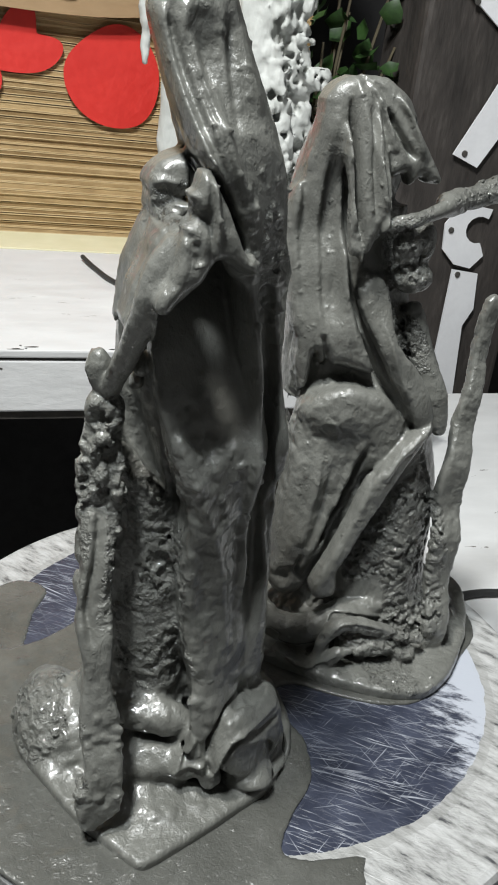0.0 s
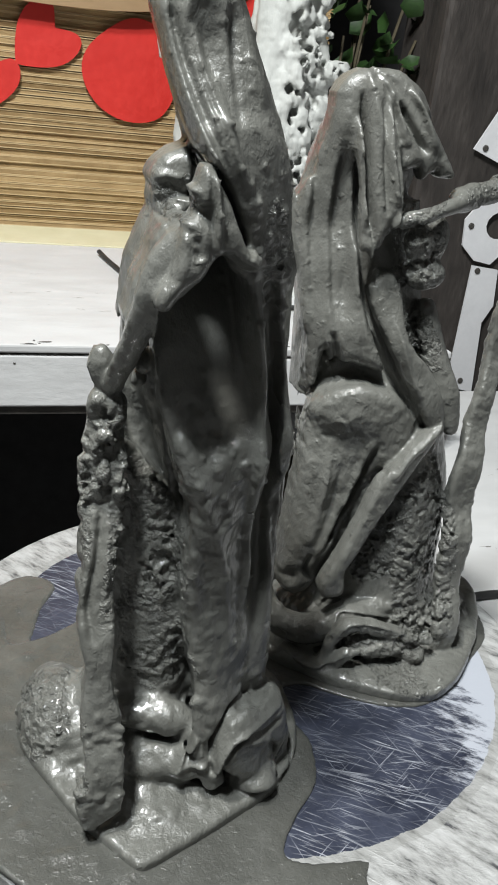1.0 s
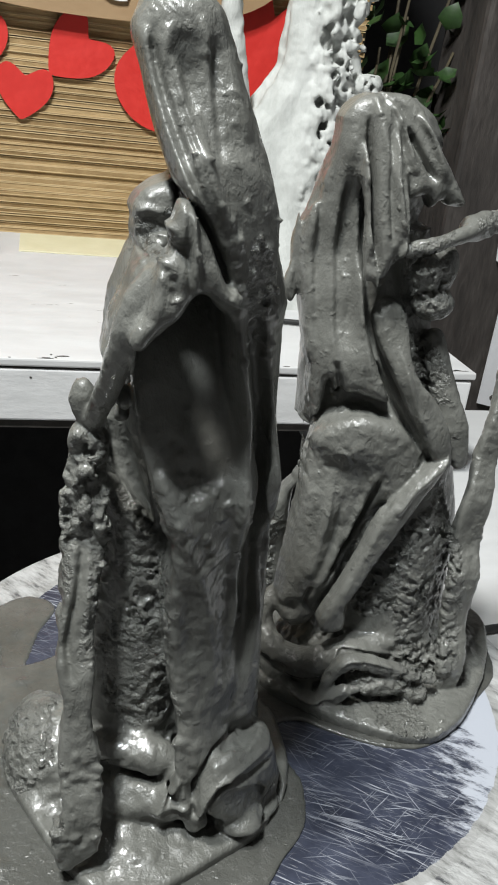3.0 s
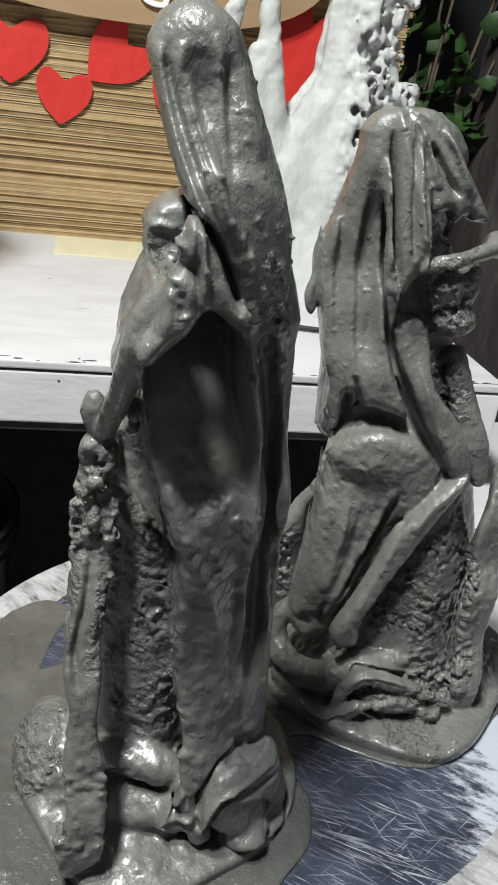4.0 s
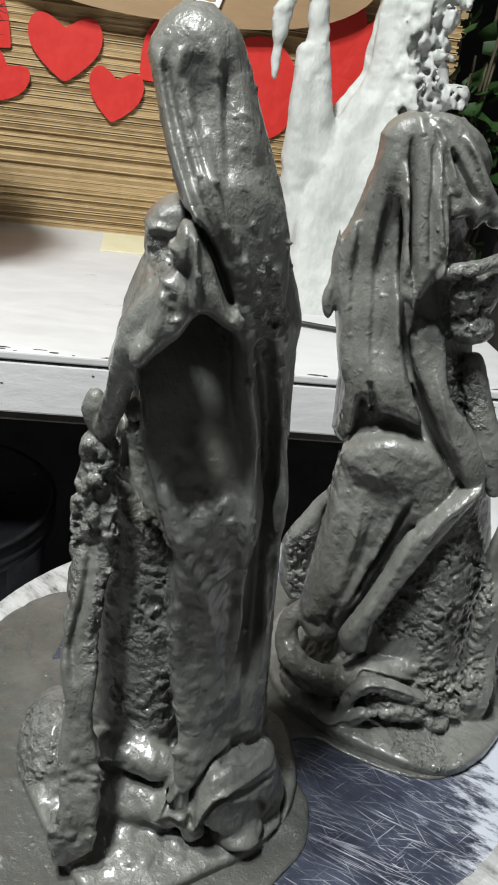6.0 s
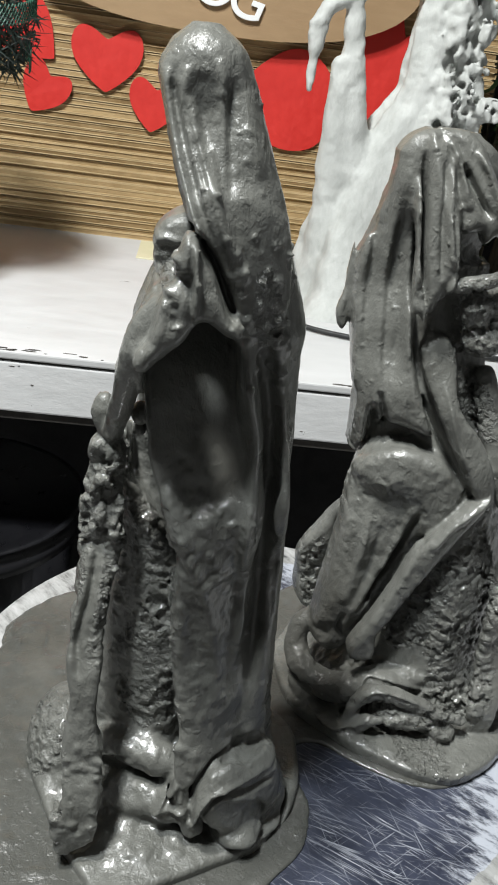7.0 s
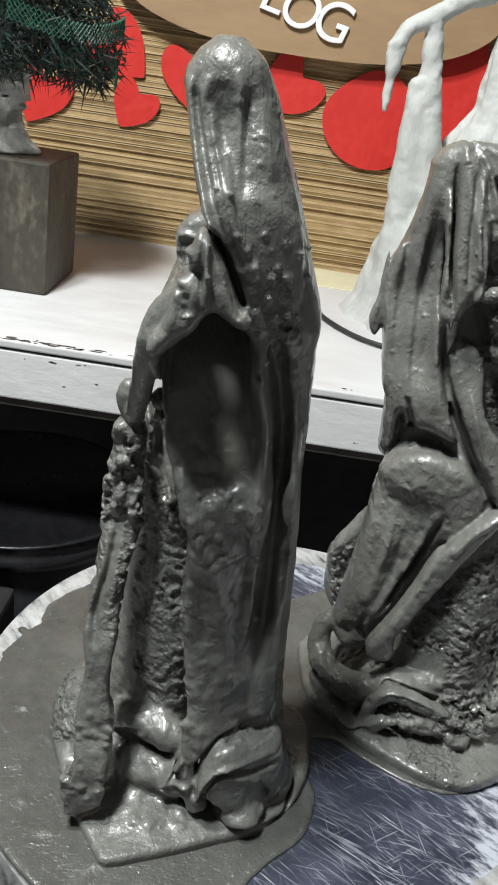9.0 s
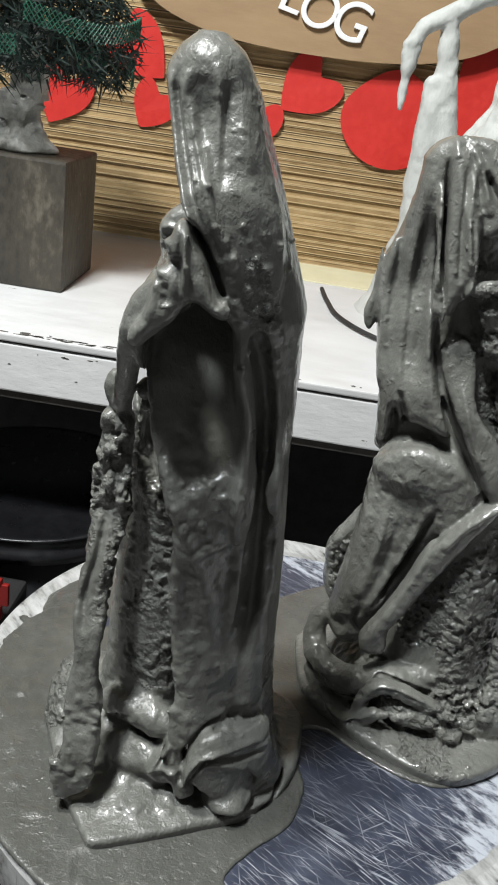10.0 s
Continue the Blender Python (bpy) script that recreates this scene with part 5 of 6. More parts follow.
    # fold lines
    for width, depth, pts in (
        (0.0011, -0.0024, [(0.0410, 0.2398), (0.0436, 0.2209), (0.0466, 0.2014), (0.0517, 0.1808)]),
        (0.0015, 0.0015, [(0.0427, 0.2424), (0.0481, 0.2272), (0.0548, 0.2082), (0.0569, 0.1919)]),
        (0.0011, 0.0020, [(0.0522, 0.2276), (0.0571, 0.2084), (0.0577, 0.1983), (0.0558, 0.1887)]),
        (0.0022, -0.0017, [(0.0390, 0.2156), (0.0389, 0.1966), (0.0397, 0.1733), (0.0418, 0.1463)]),
        (0.0026, 0.0015, [(0.0311, 0.2329), (0.0292, 0.2156), (0.0284, 0.1957), (0.0304, 0.1726), (0.0335, 0.1458)]),
        (0.0022, 0.0015, [(0.0379, 0.2364), (0.0402, 0.2148), (0.0436, 0.1929), (0.0482, 0.1696), (0.0516, 0.1469)]),
        (0.0015, 0.0017, [(0.0495, 0.2441), (0.0554, 0.2336), (0.0593, 0.2216)]),
        (0.0012, -0.0028, [(0.0552, 0.2373), (0.0604, 0.2284), (0.0683, 0.2199)]),
        (0.0015, 0.0015, [(0.0592, 0.2424), (0.0658, 0.2328), (0.0737, 0.2200)]),
        (0.0017, -0.0013, [(0.0242, 0.2053), (0.0252, 0.1850), (0.0294, 0.1592)]),
        (0.0014, 0.0011, [(0.0424, 0.2469), (0.0439, 0.2398)]),
        (0.0014, -0.0013, [(0.0461, 0.2455), (0.0520, 0.2351), (0.0555, 0.2221)]),
        (0.0012, -0.0028, [(0.0408, 0.1497), (0.0441, 0.1417), (0.0470, 0.1335)]),
        (0.0011, -0.0011, [(0.0491, 0.1652), (0.0514, 0.1516), (0.0546, 0.1375)]),
    ):
        c.crease(width, depth, pts, 0.030)
    # fold lines on the ground
    for width, depth, pts in (
        (0.0010, 0.0014, [(0.0290, 0.0110), (0.0390, 0.0060), (0.0480, 0.0100), (0.0570, 0.0180)]),
        (0.0010, 0.0014, [(0.0510, 0.0210), (0.0550, 0.0280), (0.0670, 0.0280), (0.0850, 0.0210)]),
        (0.0014, -0.0012, [(0.0290, 0.0250), (0.0340, 0.0210), (0.0460, 0.0240)]),
    ):
        c.crease(width, depth, pts, 0.010)
    # long folds of the veil
    for width, depth, pts in (
        (0.0020, 0.0020, [(0.0360, 0.2330), (0.0360, 0.2040), (0.0390, 0.1610), (0.0440, 0.1370)]),
        (0.0020, -0.0020, [(0.0410, 0.2190), (0.0440, 0.1840), (0.0450, 0.1540)]),
        (0.0018, 0.0020, [(0.0400, 0.2310), (0.0430, 0.2060), (0.0470, 0.1740), (0.0540, 0.1460)]),
        (0.0018, -0.0016, [(0.0310, 0.2140), (0.0320, 0.1810), (0.0360, 0.1370)]),
        (0.0012, 0.0018, [(0.0510, 0.2400), (0.0520, 0.2200), (0.0560, 0.2010)]),
        (0.0010, -0.0016, [(0.0480, 0.2380), (0.0500, 0.2160), (0.0530, 0.1970)]),
        (0.0012, 0.0016, [(0.0590, 0.2420), (0.0660, 0.2320), (0.0710, 0.2200)]),
        (0.0011, -0.0018, [(0.0570, 0.2350), (0.0630, 0.2260), (0.0670, 0.2200)]),
    ):
        c.crease(width, depth, pts, 0.032)
    # fold lines of the skirt
    for width, depth, pts in (
        (0.0012, -0.0034, [(0.0650, 0.1060), (0.0610, 0.0860), (0.0560, 0.0690), (0.0480, 0.0500)]),
        (0.0016, 0.0016, [(0.0620, 0.1070), (0.0580, 0.0870), (0.0530, 0.0690)]),
        (0.0018, 0.0016, [(0.0460, 0.1050), (0.0450, 0.0770), (0.0410, 0.0540)]),
        (0.0016, -0.0014, [(0.0510, 0.0940), (0.0500, 0.0730), (0.0450, 0.0530)]),
        (0.0012, -0.0018, [(0.0430, 0.0500), (0.0420, 0.0410), (0.0460, 0.0350)]),
        (0.0011, -0.0030, [(0.0580, 0.1490), (0.0670, 0.1340), (0.0800, 0.1150)]),
        (0.0012, 0.0014, [(0.0630, 0.1590), (0.0710, 0.1390), (0.0780, 0.1260)]),
        (0.0012, 0.0016, [(0.0850, 0.1120), (0.0760, 0.1030), (0.0690, 0.0920)]),
    ):
        c.crease(width, depth, pts, 0.020)
    # hand-worked surface
    c.roughen(0.020, 0.0006)
    c.roughen(0.006, 0.0003)
    c.roughen(0.0026, 0.00022)
    c.roughen(0.0045, 0.0005, (0.030, -0.03, 0.040), (0.085, 0.03, 0.128))
    c.roughen(0.0024, 0.0003, (0.030, -0.03, 0.060), (0.090, 0.03, 0.130))
    c.roughen(0.0040, 0.0006, (0.018, -0.05, 0.002), (0.100, 0.03, 0.034), fade=0.003)
    c.roughen(0.0030, 0.0006, (0.103, -0.03, 0.0), (0.145, 0.03, 0.22))
    c.grit([(0.0830, 0.0920), (0.0930, 0.1020), (0.1060, 0.0730), (0.1100, 0.0310), (0.1030, 0.0090), (0.0820, 0.0220), (0.0780, 0.0420), (0.0670, 0.0360), (0.0590, 0.0440), (0.0650, 0.0570), (0.0730, 0.0760)], 0.0027, 0.0019, 0.020)
    c.grit([(0.0570, 0.0250), (0.0830, 0.0230), (0.0930, 0.0080), (0.0690, 0.0140), (0.0570, 0.0160)], 0.0026, 0.0013, 0.0)
    c.grit([(0.0560, 0.2060), (0.0750, 0.2060), (0.0820, 0.1700), (0.0640, 0.1680), (0.0640, 0.1840)], 0.0026, 0.0008, 0.03)
    c.grit([(0.0280, 0.0520), (0.0390, 0.0610), (0.0410, 0.0360), (0.0420, 0.0160), (0.0340, 0.0150)], 0.0030, 0.0014, 0.07, front=0.030)
    c.grit([(0.0700, 0.1650), (0.0820, 0.1580), (0.0910, 0.1340), (0.0740, 0.1460)], 0.0026, 0.0011, 0.03)
    c.grit([(0.0870, 0.2080), (0.1190, 0.2190), (0.1230, 0.2050), (0.0900, 0.1980)], 0.0030, 0.0012, 0.05)
    c.grit([(0.0580, 0.0140), (0.0900, 0.0120), (0.0850, 0.0040), (0.0670, 0.0060)], 0.0030, 0.0006, 0.0)
    c.crumbs(60, 0.055, 0.105, 0.006, 0.024, 0.0006, 0.0012, 16, 0.0, 0.0012)
    c.crumbs(40, 0.026, 0.060, 0.13, 0.235, 0.0005, 0.0008, 17, 0.0, 0.001)
    return tagged(c.skin("seated_statue", CLAY, CLAY_ROUGH), "wet grey clay statue of a veiled seated figure", "statue")


def plaster_figure():
    c = Clay((-0.02, 0.36, 0.052), (0.30, 0.60, 0.40), 0.0018)
    z0 = SHELF_Z
    c.loft([(z0 - 0.004, 0.150, 0.48, 0.105, 0.085), (z0 + 0.02, 0.150, 0.48, 0.088, 0.066), (0.13, 0.145, 0.485, 0.074, 0.045), (0.20, 0.155, 0.49, 0.056, 0.036), (0.25, 0.166, 0.49, 0.036, 0.030), (0.30, 0.166, 0.49, 0.032, 0.026), (0.345, 0.165, 0.49, 0.028, 0.024), (0.38, 0.165, 0.49, 0.012, 0.012)],
           [(6, 0.06, 0.5, 8), (11, 0.03, 1.0, -9)], 0.008)
    # raised arm with a hanging sleeve
    c.tube([(0.100, 0.480, 0.180), (0.090, 0.475, 0.23), (0.078, 0.470, 0.312)], [0.017, 0.013, 0.006], 0.008)
    c.tube([(0.084, 0.478, 0.12), (0.080, 0.475, 0.19), (0.074, 0.470, 0.26)], [0.016, 0.012, 0.007], 0.008)
    c.tube([(0.050, 0.468, 0.282), (0.056, 0.468, 0.302), (0.070, 0.468, 0.312), (0.100, 0.472, 0.330), (0.140, 0.480, 0.350)], [0.006, 0.006, 0.007, 0.008, 0.010], 0.004)
    c.tube([(0.049, 0.467, 0.288), (0.050, 0.467, 0.272)], [0.007, 0.006], 0.003)
    c.tube([(0.051, 0.467, 0.272), (0.050, 0.467, 0.255), (0.0505, 0.467, 0.240)], [0.0032, 0.003, 0.002], 0.003)
    c.tube([(0.108, 0.452, 0.205), (0.103, 0.445, 0.19), (0.098, 0.444, 0.165)], 0.005, 0.006, press=True)
    # shattered front
    rnd = random.Random(21)
    for i in range(110):
        z = rnd.uniform(0.14, 0.36)
        x = 0.184 + rnd.uniform(-0.022, 0.024) + 0.10 * max(0.0, 0.24 - z) * 0.2
        c.ball((x, 0.463 + rnd.uniform(-0.006, 0.008), z), (rnd.uniform(.002, .006), rnd.uniform(.004, .012), rnd.uniform(.003, .009)), 0.002, press=i % 5 != 0)
    c.ball((0.205, 0.475, 0.242), (0.016, 0.014, 0.010), 0.004)
    for i in range(150):
        z = rnd.uniform(0.12, 0.36)
        x = 0.188 + rnd.uniform(-0.020, 0.022)
        c.ball((x, 0.462 + rnd.uniform(-0.004, 0.006), z), (rnd.uniform(.0015, .004), 0.010, rnd.uniform(.0015, .004)), 0.001, press=True)
    c.roughen(0.030, 0.002)
    c.roughen(0.007, 0.0014, (0.03, 0.44, 0.23), (0.16, 0.50, 0.37))
    c.roughen(0.008, 0.0040, (0.145, 0.42, 0.13), (0.24, 0.54, 0.38))
    c.roughen(0.012, 0.0012)
    return tagged(c.skin("plaster_statue", PLASTER), "white plaster statue of a robed figure with raised arm", "statue")


def clay_slip():
    """The thin smear of clay round the figures on the wheel."""
    c = Clay((-0.130, -0.155, -0.004), (0.170, 0.125, 0.006), 0.0012)
    c.slab([(-0.1160, -0.005), (-0.1150, -0.05), (-0.098, -0.090), (-0.070, -0.118), (-0.035, -0.1365), (-0.005, -0.1420), (0.020, -0.1400), (0.0270, -0.1240), (0.0290, -0.1180), (0.0120, -0.1160), (0.0030, -0.1120), (0.0040, -0.1060), (0.0120, -0.0950), (0.0210, -0.0860), (0.0260, -0.0770), (0.0290, -0.0610), (0.0250, -0.0480), (0.0240, -0.0320), (0.0360, -0.0280), (0.0510, -0.0380), (0.0710, -0.0480), (0.0900, -0.0480), (0.1080, -0.0350), (0.1250, -0.0220), (0.1430, -0.0020), (0.146, 0.045), (0.105, 0.085), (0.05, 0.095), (0.0, 0.060), (-0.040, 0.040), (-0.0580, 0.0260), (-0.0720, 0.0180), (-0.0860, 0.0160), (-0.0900, 0.0390), (-0.1090, 0.0160), (-0.1180, -0.0080)], -0.0008, 0.0012, 0.002, 0.0006)
    # a second, thinner smear behind, rubbed off the rim
    c.slab([(-0.104, 0.010), (-0.108, 0.035), (-0.092, 0.060), (-0.075, 0.070), (-0.062, 0.060), (-0.07, 0.04), (-0.08, 0.01)], -0.0008, 0.0006, 0.001, 0.0004)
    c.roughen(0.016, 0.0005)
    c.roughen(0.006, 0.0003)
    # drips and drag marks
    for k in range(26):
        rnd = random.Random(k)
        q, r = rnd.uniform(2.6, 4.3), rnd.uniform(0.09, 0.132)
        x, y = 0.0155 + r * math.cos(q), -0.0075 + r * math.sin(q)
        c.ball((x, y, 0.0010), (rnd.uniform(0.002, 0.006), rnd.uniform(0.001, 0.003), 0.0010), 0.001, turn=rnd.uniform(0, 3))
    return tagged(c.skin("clay_smear", SLIP), "thin smear of wet grey clay spread over the wheel", "clay")


standing_figure()
seated_figure()
plaster_figure()
clay_slip()

# ---- things on and round the shelf ----
def heart_points(w, h, disc=0.0, n=40):
    out = []
    for i in range(n):
        t = 2 * math.pi * i / n
        x = 15 * math.copysign(abs(math.sin(t)) ** 1.7, math.sin(t))
        y = 13 * math.cos(t) - 5 * math.cos(2 * t) - 2 * math.cos(3 * t) - math.cos(4 * t)
        u, v = x / 32 * w, (y + 2.5) / 29 * h
        out.append((u + disc * (0.5 * w * math.sin(t) - u), v + disc * (0.5 * h * math.cos(t) - v)))
    return out


def hearts():
    for x, z, w, h, turn, disc in ((-0.136, 0.236, 0.076, 0.062, 0.0, 0.15), (-0.085, 0.198, 0.058, 0.052, -0.10, 0.15), (-0.037, 0.240, 0.066, 0.066, -0.80, 0.1), (0.0537, 0.2198, 0.098, 0.102, 0.66, 0.8),
                                (0.152, 0.262, 0.090, 0.130, -0.28, 0), (-0.198, 0.200, 0.052, 0.050, -0.5, 0.15), (-0.214, 0.252, 0.066, 0.068, 0.85, 0), (-0.298, 0.198, 0.066, 0.064, -0.4, 0)):
        ca, sa = math.cos(turn), math.sin(turn)
        rnd = random.Random(int(1000 * (x + z)))
        a, b = rnd.uniform(0.2, 0.5), rnd.uniform(-0.4, 0.4)

        def place(u, v, d):
            bend = 0.06 * abs(u) * a + 0.012 * b * v
            return (u * ca - v * sa, -bend - d, u * sa + v * ca)
        bm = outline(bmesh.new(), heart_points(w, h, disc), place, 0.0009)
        ob = tagged(link_bm("paper_heart", bm, RED), "red paper heart stuck to the cardboard stack", "heart", "paper hearts")
        ob.location = (x, WALL_Y - 0.0035, z)


def sign():
    t = thing("sign", "brown curved board sign with white painted letters", "sign")
    # an oval board seen along its lower edge
    cx, cz, a, b = -0.030, 0.350, 0.200, 0.078
    pts = [(cx + a * math.copysign(abs(math.cos(q)) ** 0.8, math.cos(q)), cz + b * math.copysign(abs(math.sin(q)) ** 0.8, math.sin(q))) for q in np.linspace(0, 2 * math.pi, 56, endpoint=False)]
    bm = outline(bmesh.new(), pts, lambda u, v, d: (u, WALL_Y - 0.022 + d + 0.02 * max(0, 0.30 - v), v), 0.010)
    part("board", bm, KRAFT, t)
    for ch, x, z, size, turn in (("L", -0.080, 0.3105, 0.050, -0.22), ("O", -0.060, 0.3015, 0.050, -0.20), ("G", -0.026, 0.2935, 0.053, -0.18)):
        cu = bpy.data.curves.new("letter", "FONT")
        cu.body, cu.size, cu.extrude, cu.bevel_depth = ch, size, 0.0012, 0.0006
        cu.offset, cu.shear = -0.0005, 0.12
        cu.materials.append(LETTER)
        ob = new("letter", cu)
        ob.matrix_world = Matrix.Translation((x, WALL_Y - 0.0245, z)) @ pose(0, 0, 0, 90, 0, 0) @ pose(0, 0, 0, 0, 0, math.degrees(turn))
        ob.parent = t


def strip_and_cord():
    tagged(link_bm("wooden_strip", boxed(-0.088, 0.17, 0.562, WALL_Y - 0.006, SHELF_Z, SHELF_Z + 0.0016, bevel=0.0004), TAPE), "pale yellow flat strip lying along the cardboard", "strip")
    pts = spline([(0.012, 0.525, SHELF_Z + 0.004), (0.018, 0.485, SHELF_Z + 0.003), (0.030, 0.432, SHELF_Z + 0.003), (0.063, 0.383, SHELF_Z + 0.003), (0.11, 0.362, SHELF_Z + 0.003), (0.17, 0.352, SHELF_Z + 0.003), (0.225, 0.35, SHELF_Z + 0.003)], 8)
    tagged(link_bm("cord", tube_mesh(bmesh.new(), pts, 0.0022, 8), CORD, smooth=True), "thin black cord lying across the shelf", "cord")


def block_and_tree():
    t = thing("wood_block", "grey weathered square block of wood standing on the shelf", "block", at=(-0.248, 0.425, SHELF_Z))
    part("body", boxed(-0.040, 0.038, -0.048, 0.048, 0.0, 0.108, bevel=0.0025), BLOCK_WOOD, t)
    tree = thing("miniature_tree", "small model tree with plaster trunk and dark green netting crown", "model tree", at=(-0.262, 0.42, SHELF_Z + 0.108))
    c = Clay((-0.05, -0.05, -0.001), (0.05, 0.05, 0.125), 0.0022)
    c.loft([(0.0, 0, 0, 0.034, 0.032), (0.008, 0, 0, 0.024, 0.022), (0.02, 0, 0, 0.016, 0.016), (0.05, 0.002, 0, 0.012, 0.012), (0.09, 0.002, 0, 0.010, 0.010), (0.12, 0.002, 0, 0.006, 0.006)], [(5, 0.08, 0.2, 60)])
    for i in range(11):
        c.tube([(0.017 * math.cos(q + i) , 0.017 * math.sin(q + i), 0.012 + i * 0.008 + 0.002 * q) for q in np.linspace(0, 4, 7)], 0.0034, 0.001)
    c.roughen(0.006, 0.0028)
    trunk = c.skin("trunk", GREY_TRUNK)
    trunk.parent = tree
    rnd = random.Random(8)
    bm = bmesh.new()
    for i in range(5200):
        q, r = rnd.uniform(0, 2 * math.pi), rnd.random() ** 0.5
        z = 0.055 + 0.095 * rnd.random()
        rad = 0.088 * r * (1.0 - 0.35 * abs(z - 0.09) / 0.06)
        p = Vector((0.012 + rad * math.cos(q), rad * math.sin(q), z + 0.02 - 0.25 * rad))
        d = Vector((rnd.uniform(-1, 1), rnd.uniform(-1, 1), rnd.uniform(-1.2, 0.5))).normalized()
        side = d.orthogonal().normalized() * rnd.uniform(0.0006, 0.0013)
        L = rnd.uniform(0.010, 0.026)
        e = p + d * L
        up = d.cross(side).normalized() * 0.0006
        vs = [bm.verts.new(v) for v in (p - side, p + side, p + up, e)]
        for f in ((0, 1, 3), (1, 2, 3), (2, 0, 3), (0, 2, 1)):
            bm.faces.new([vs[k] for k in f])
    part("crown", bm, NETTING, tree, "dark green frayed fibres")
    # bands of green netting hanging round the crown, each a run of small diamonds
    for height, radius, turn in ((0.064, 0.078, 0.0), (0.072, 0.074, 1.9), (0.082, 0.084, 3.4), (0.098, 0.082, 4.9), (0.070, 0.055, 5.6)):
        net = bmesh.new()
        for row in range(3):
            for side in (-1, 1):
                pts = []
                for k in range(33):
                    q = turn + k * 0.045
                    dz = 0.006 * math.sin(3.1 * (q - turn) + height * 90) + row * 0.0046 + side * 0.0023 * (1 if k % 2 else -1)
                    pts.append((0.012 + radius * math.cos(q), radius * math.sin(q), height + dz))
                tube_mesh(net, pts, 0.00055, 5)
        part("netting", net, MESH_GREEN, tree, "green plastic netting")


def post_and_plates():
    tagged(link_bm("post", boxed(0.372, 0.56, 0.60, 0.70, FLOOR_Z, 1.2, bevel=0.006), POST_WOOD), "dark rough wooden post beside the shelf", "post")
    y = 0.596

    def plate(pts, holes):
        t = thing("metal_plate", "white metal plate with small holes fixed on the post", "plate", "plates on the post")
        bm = outline(bmesh.new(), pts, lambda u, v, d: (u, y - d, v), 0.0025)
        part("face", bm, PLATE, t)
        # Holes are not cut: a dark disc gives each one its dark opening.
        for u, v in holes:
            s = part("hole_disc", lathe(bmesh.new(), [(0.0036, 0.0), (0.0036, 0.0012), (0.0022, 0.0018)], (0, 0, 0), 14), BARE_GAP, t, "dark disc standing in for an open hole")
            s.matrix_world = Matrix.Translation((u, y - 0.0024, v)) @ pose(0, 0, 0, 90, 0, 0)
    plate([(0.410, 0.345), (0.500, 0.345), (0.500, 0.29), (0.452, 0.318)], [(0.425, 0.336)])
    plate([(0.432, 0.182), (0.466, 0.170), (0.505, 0.235), (0.545, 0.330), (0.505, 0.330), (0.462, 0.240)], [(0.446, 0.184)])
    ring = [(0.440, 0.105), (0.452, 0.121), (0.475, 0.128), (0.500, 0.125)]
    ring += [(0.487 + 0.018 * math.cos(q), 0.100 + 0.016 * math.sin(q)) for q in np.linspace(1.0, 5.0, 10)]
    ring += [(0.500, 0.070), (0.485, 0.054), (0.462, 0.058), (0.443, 0.075)]
    plate(ring, [(0.449, 0.098)])
    plate([(0.462, 0.052), (0.498, 0.048), (0.503, 0.004), (0.492, -0.018), (0.500, -0.11), (0.462, -0.102)], [(0.470, 0.046), (0.480, -0.094)])


def plant():
    t = thing("plant", "green leafy plant with dry stems in shadow behind the shelf", "plant", at=(0.30, 0.70, FLOOR_Z))
    rnd = random.Random(4)
    leaves = bmesh.new()
    base = Vector((0, 0, 0))
    for i in range(18):
        tip = Vector((rnd.uniform(-0.05, 0.10), rnd.uniform(-0.045, 0.03), -FLOOR_Z + rnd.uniform(0.16, 0.42)))
        mid = Vector((tip.x * 0.4, 0.0, -FLOOR_Z + rnd.uniform(0.02, 0.12)))
        pts = spline([tuple(base), tuple(mid), tuple(tip)], 6)
        part("stem", tube_mesh(bmesh.new(), pts, [0.0035 - 0.002 * k / (len(pts) - 1) for k in range(len(pts))], 6), STEM, t)
        for k in range(rnd.randint(5, 9)):
            p = Vector(pts[rnd.randint(5, len(pts) - 1)]) + Vector((rnd.uniform(-.02, .02), rnd.uniform(-.03, .0), rnd.uniform(-.02, .02)))
            d = Vector((rnd.uniform(-1, 1), rnd.uniform(-1, 0.2), rnd.uniform(-0.5, 0.8))).normalized()
            s = d.cross(Vector((rnd.uniform(-.3, .3), -0.5, 1))).normalized()
            L, W = rnd.uniform(0.022, 0.042), rnd.uniform(0.008, 0.015)
            n = d.cross(s) * 0.006
            ring = [p, p + d * L * .3 + s * W, p + d * L * .7 + s * W * .8, p + d * L - n, p + d * L * .7 - s * W * .8, p + d * L * .3 - s * W]
            vs = [leaves.verts.new(v) for v in ring]
            m1, m2 = leaves.verts.new(p + d * L * .3 + n * .6), leaves.verts.new(p + d * L * .7 + n * .4)
            for f in ((vs[0], vs[1], m1), (vs[1], vs[2], m2, m1), (vs[2], vs[3], m2), (vs[3], vs[4], m2), (vs[4], vs[5], m1, m2), (vs[5], vs[0], m1)):
                leaves.faces.new(f)
    part("foliage", leaves, LEAF, t, "small green leaves", True)


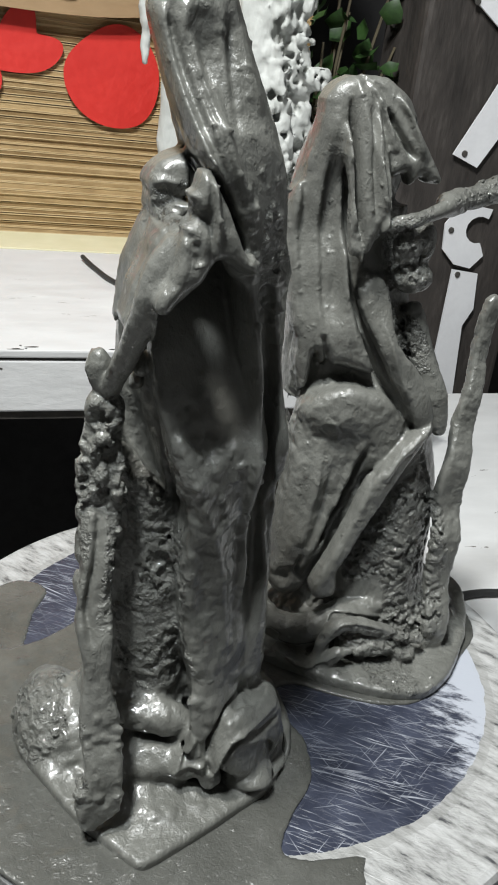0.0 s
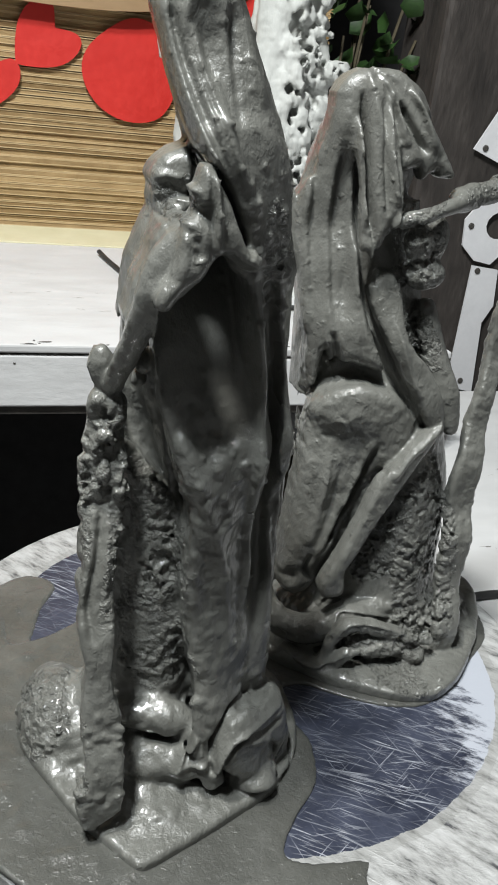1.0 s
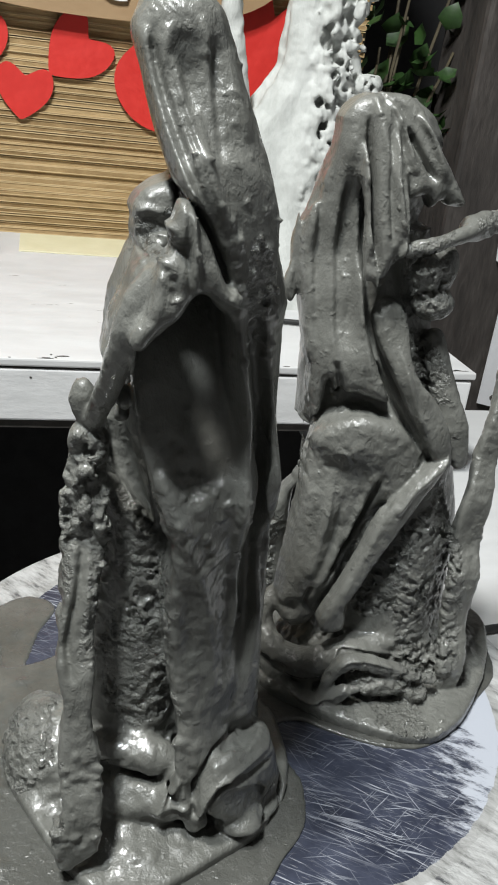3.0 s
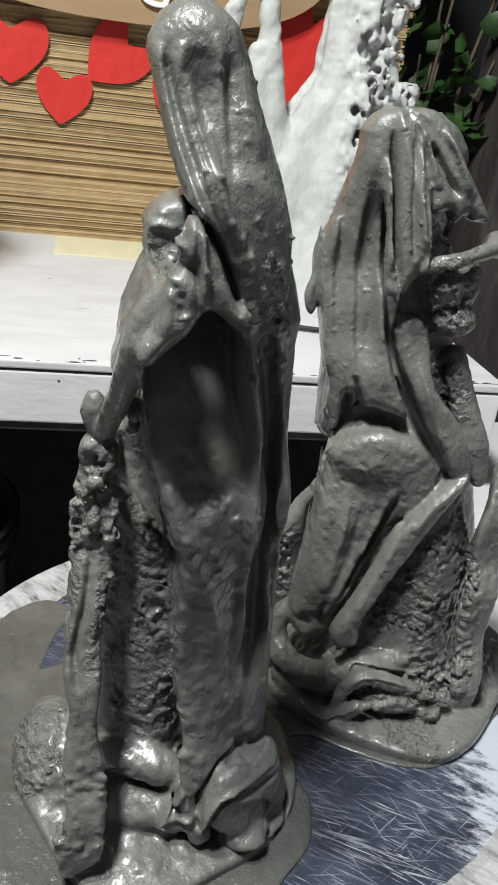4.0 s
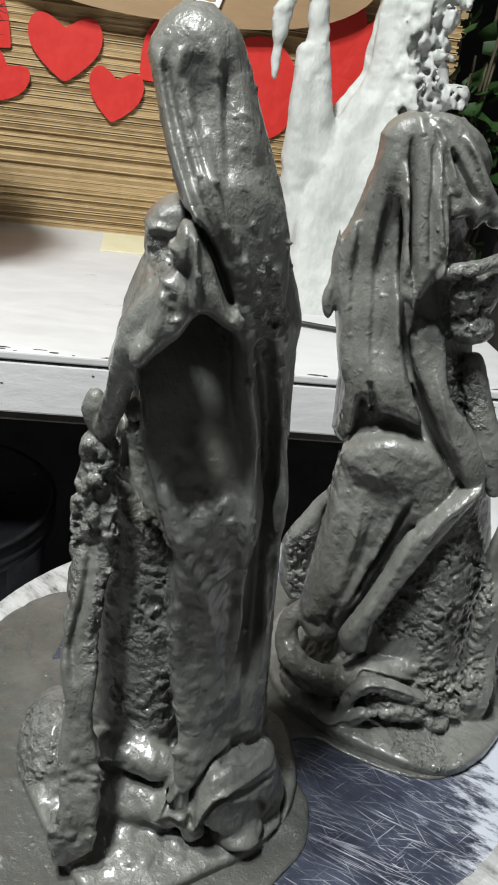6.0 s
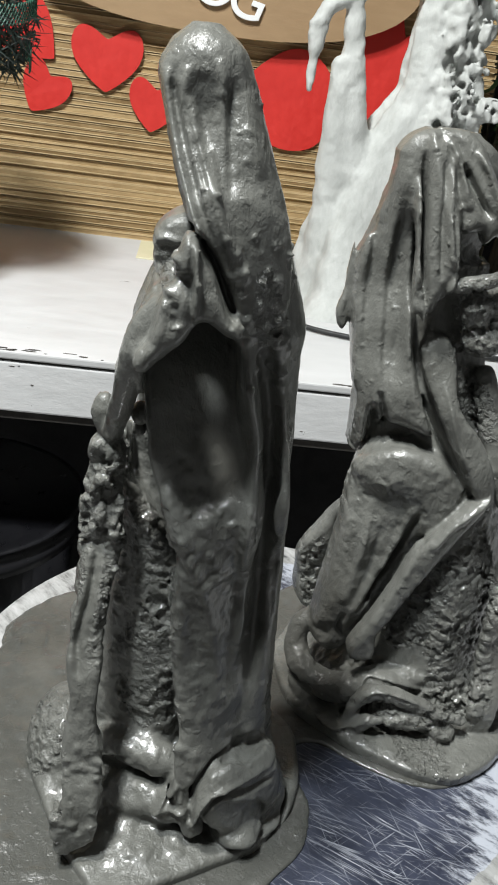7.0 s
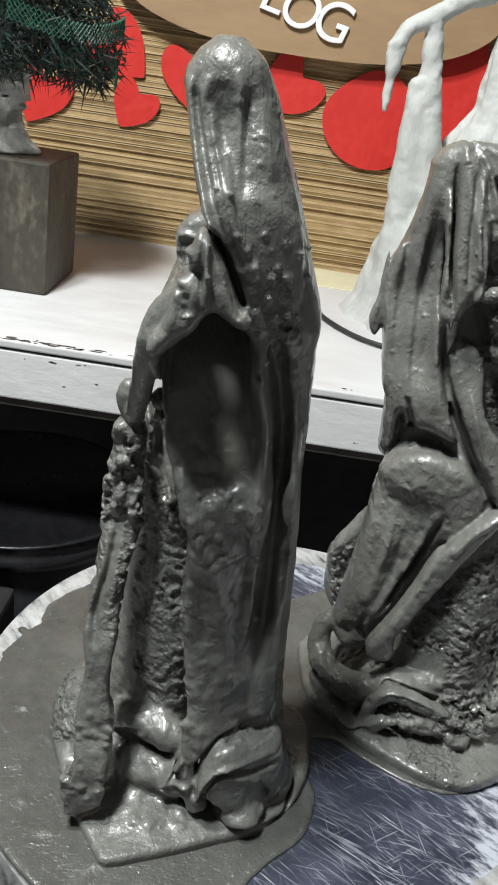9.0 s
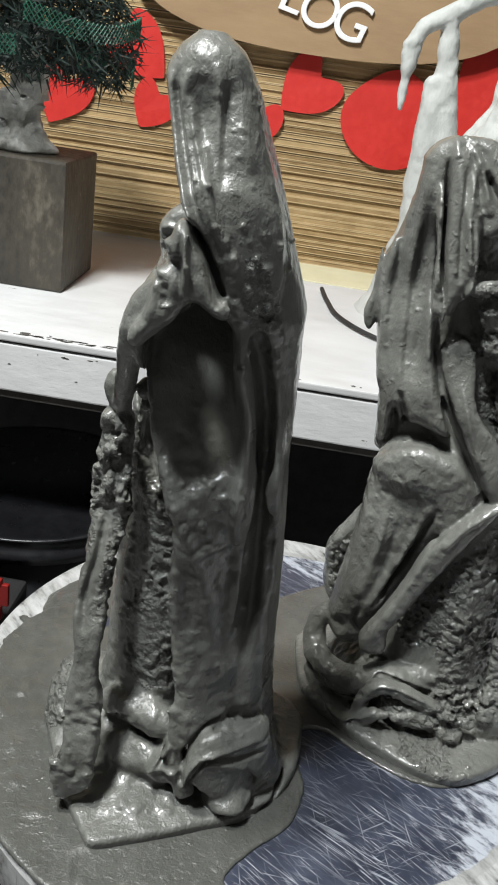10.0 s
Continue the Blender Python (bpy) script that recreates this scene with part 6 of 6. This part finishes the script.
def below_the_shelf():
    t = thing("bucket", "black plastic bucket with a rolled rim below the shelf", "bucket", at=(-0.215, 0.345, FLOOR_Z))
    H = -FLOOR_Z - 0.105
    part("body", lathe(bmesh.new(), [(0.085, H - 0.28), (0.105, H - 0.006), (0.102, H - 0.006), (0.082, H - 0.27), (0.01, H - 0.27)], (0, 0, 0), 64), BUCKET, t, smooth=True)
    part("rim", lathe(bmesh.new(), [(0.104, H - 0.022), (0.110, H - 0.022), (0.110, H - 0.012), (0.108, H - 0.011), (0.108, H - 0.002), (0.1105, H), (0.104, H), (0.102, H - 0.006)], (0, 0, 0), 64), BUCKET, t, smooth=True)
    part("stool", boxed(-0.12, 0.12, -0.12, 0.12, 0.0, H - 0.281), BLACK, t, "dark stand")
    b = thing("red_crate", "red plastic crate with slots in shadow below the shelf", "crate", at=(-0.245, 0.20, FLOOR_Z))
    h = -FLOOR_Z - 0.092
    # Added support, coloured near-black so that it is lost in the shade.
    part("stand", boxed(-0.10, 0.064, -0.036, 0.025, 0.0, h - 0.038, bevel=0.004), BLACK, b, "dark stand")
    part("tray", boxed(-0.10, 0.066, -0.040, -0.0355, h - 0.046, h - 0.038, bevel=0.001), KRAFT, b, "tan board below the crate")
    for k in range(8):
        part("bar", boxed(-0.099 + k * 0.022, -0.085 + k * 0.022, -0.034, -0.030, h - 0.022, h - 0.004, bevel=0.001), RED_PLASTIC, b)
    part("rail", boxed(-0.10, 0.064, -0.035, -0.030, h - 0.004, h, bevel=0.001), RED_PLASTIC, b)
    part("rail", boxed(-0.10, 0.064, -0.035, -0.030, h - 0.034, h - 0.022, bevel=0.001), RED_PLASTIC, b)
    w = thing("side_table", "white painted board with stains beside the wheel", "table", at=(0.42, 0.2, FLOOR_Z))
    part("top", boxed(-0.255, 0.45, -0.30, 0.21, -FLOOR_Z - 0.055, -FLOOR_Z - 0.035, bevel=0.003), WHITE_PAINT, w)
    for x, y in ((-0.20, -0.25), (0.40, -0.25), (-0.20, 0.17), (0.40, 0.17)):
        part("leg", boxed(x - 0.015, x + 0.015, y - 0.015, y + 0.015, 0.0, -FLOOR_Z - 0.055), BARE_GAP, w)
    pts = spline([(0.165, 0.062, -0.032), (0.20, 0.068, -0.0325), (0.26, 0.060, -0.0325), (0.36, 0.08, -0.0325)], 8)
    tagged(link_bm("cable", tube_mesh(bmesh.new(), pts, 0.0026, 8), CORD, smooth=True), "black cable lying on the white board", "cable")


hearts()
sign()
strip_and_cord()
block_and_tree()
post_and_plates()
plant()
below_the_shelf()
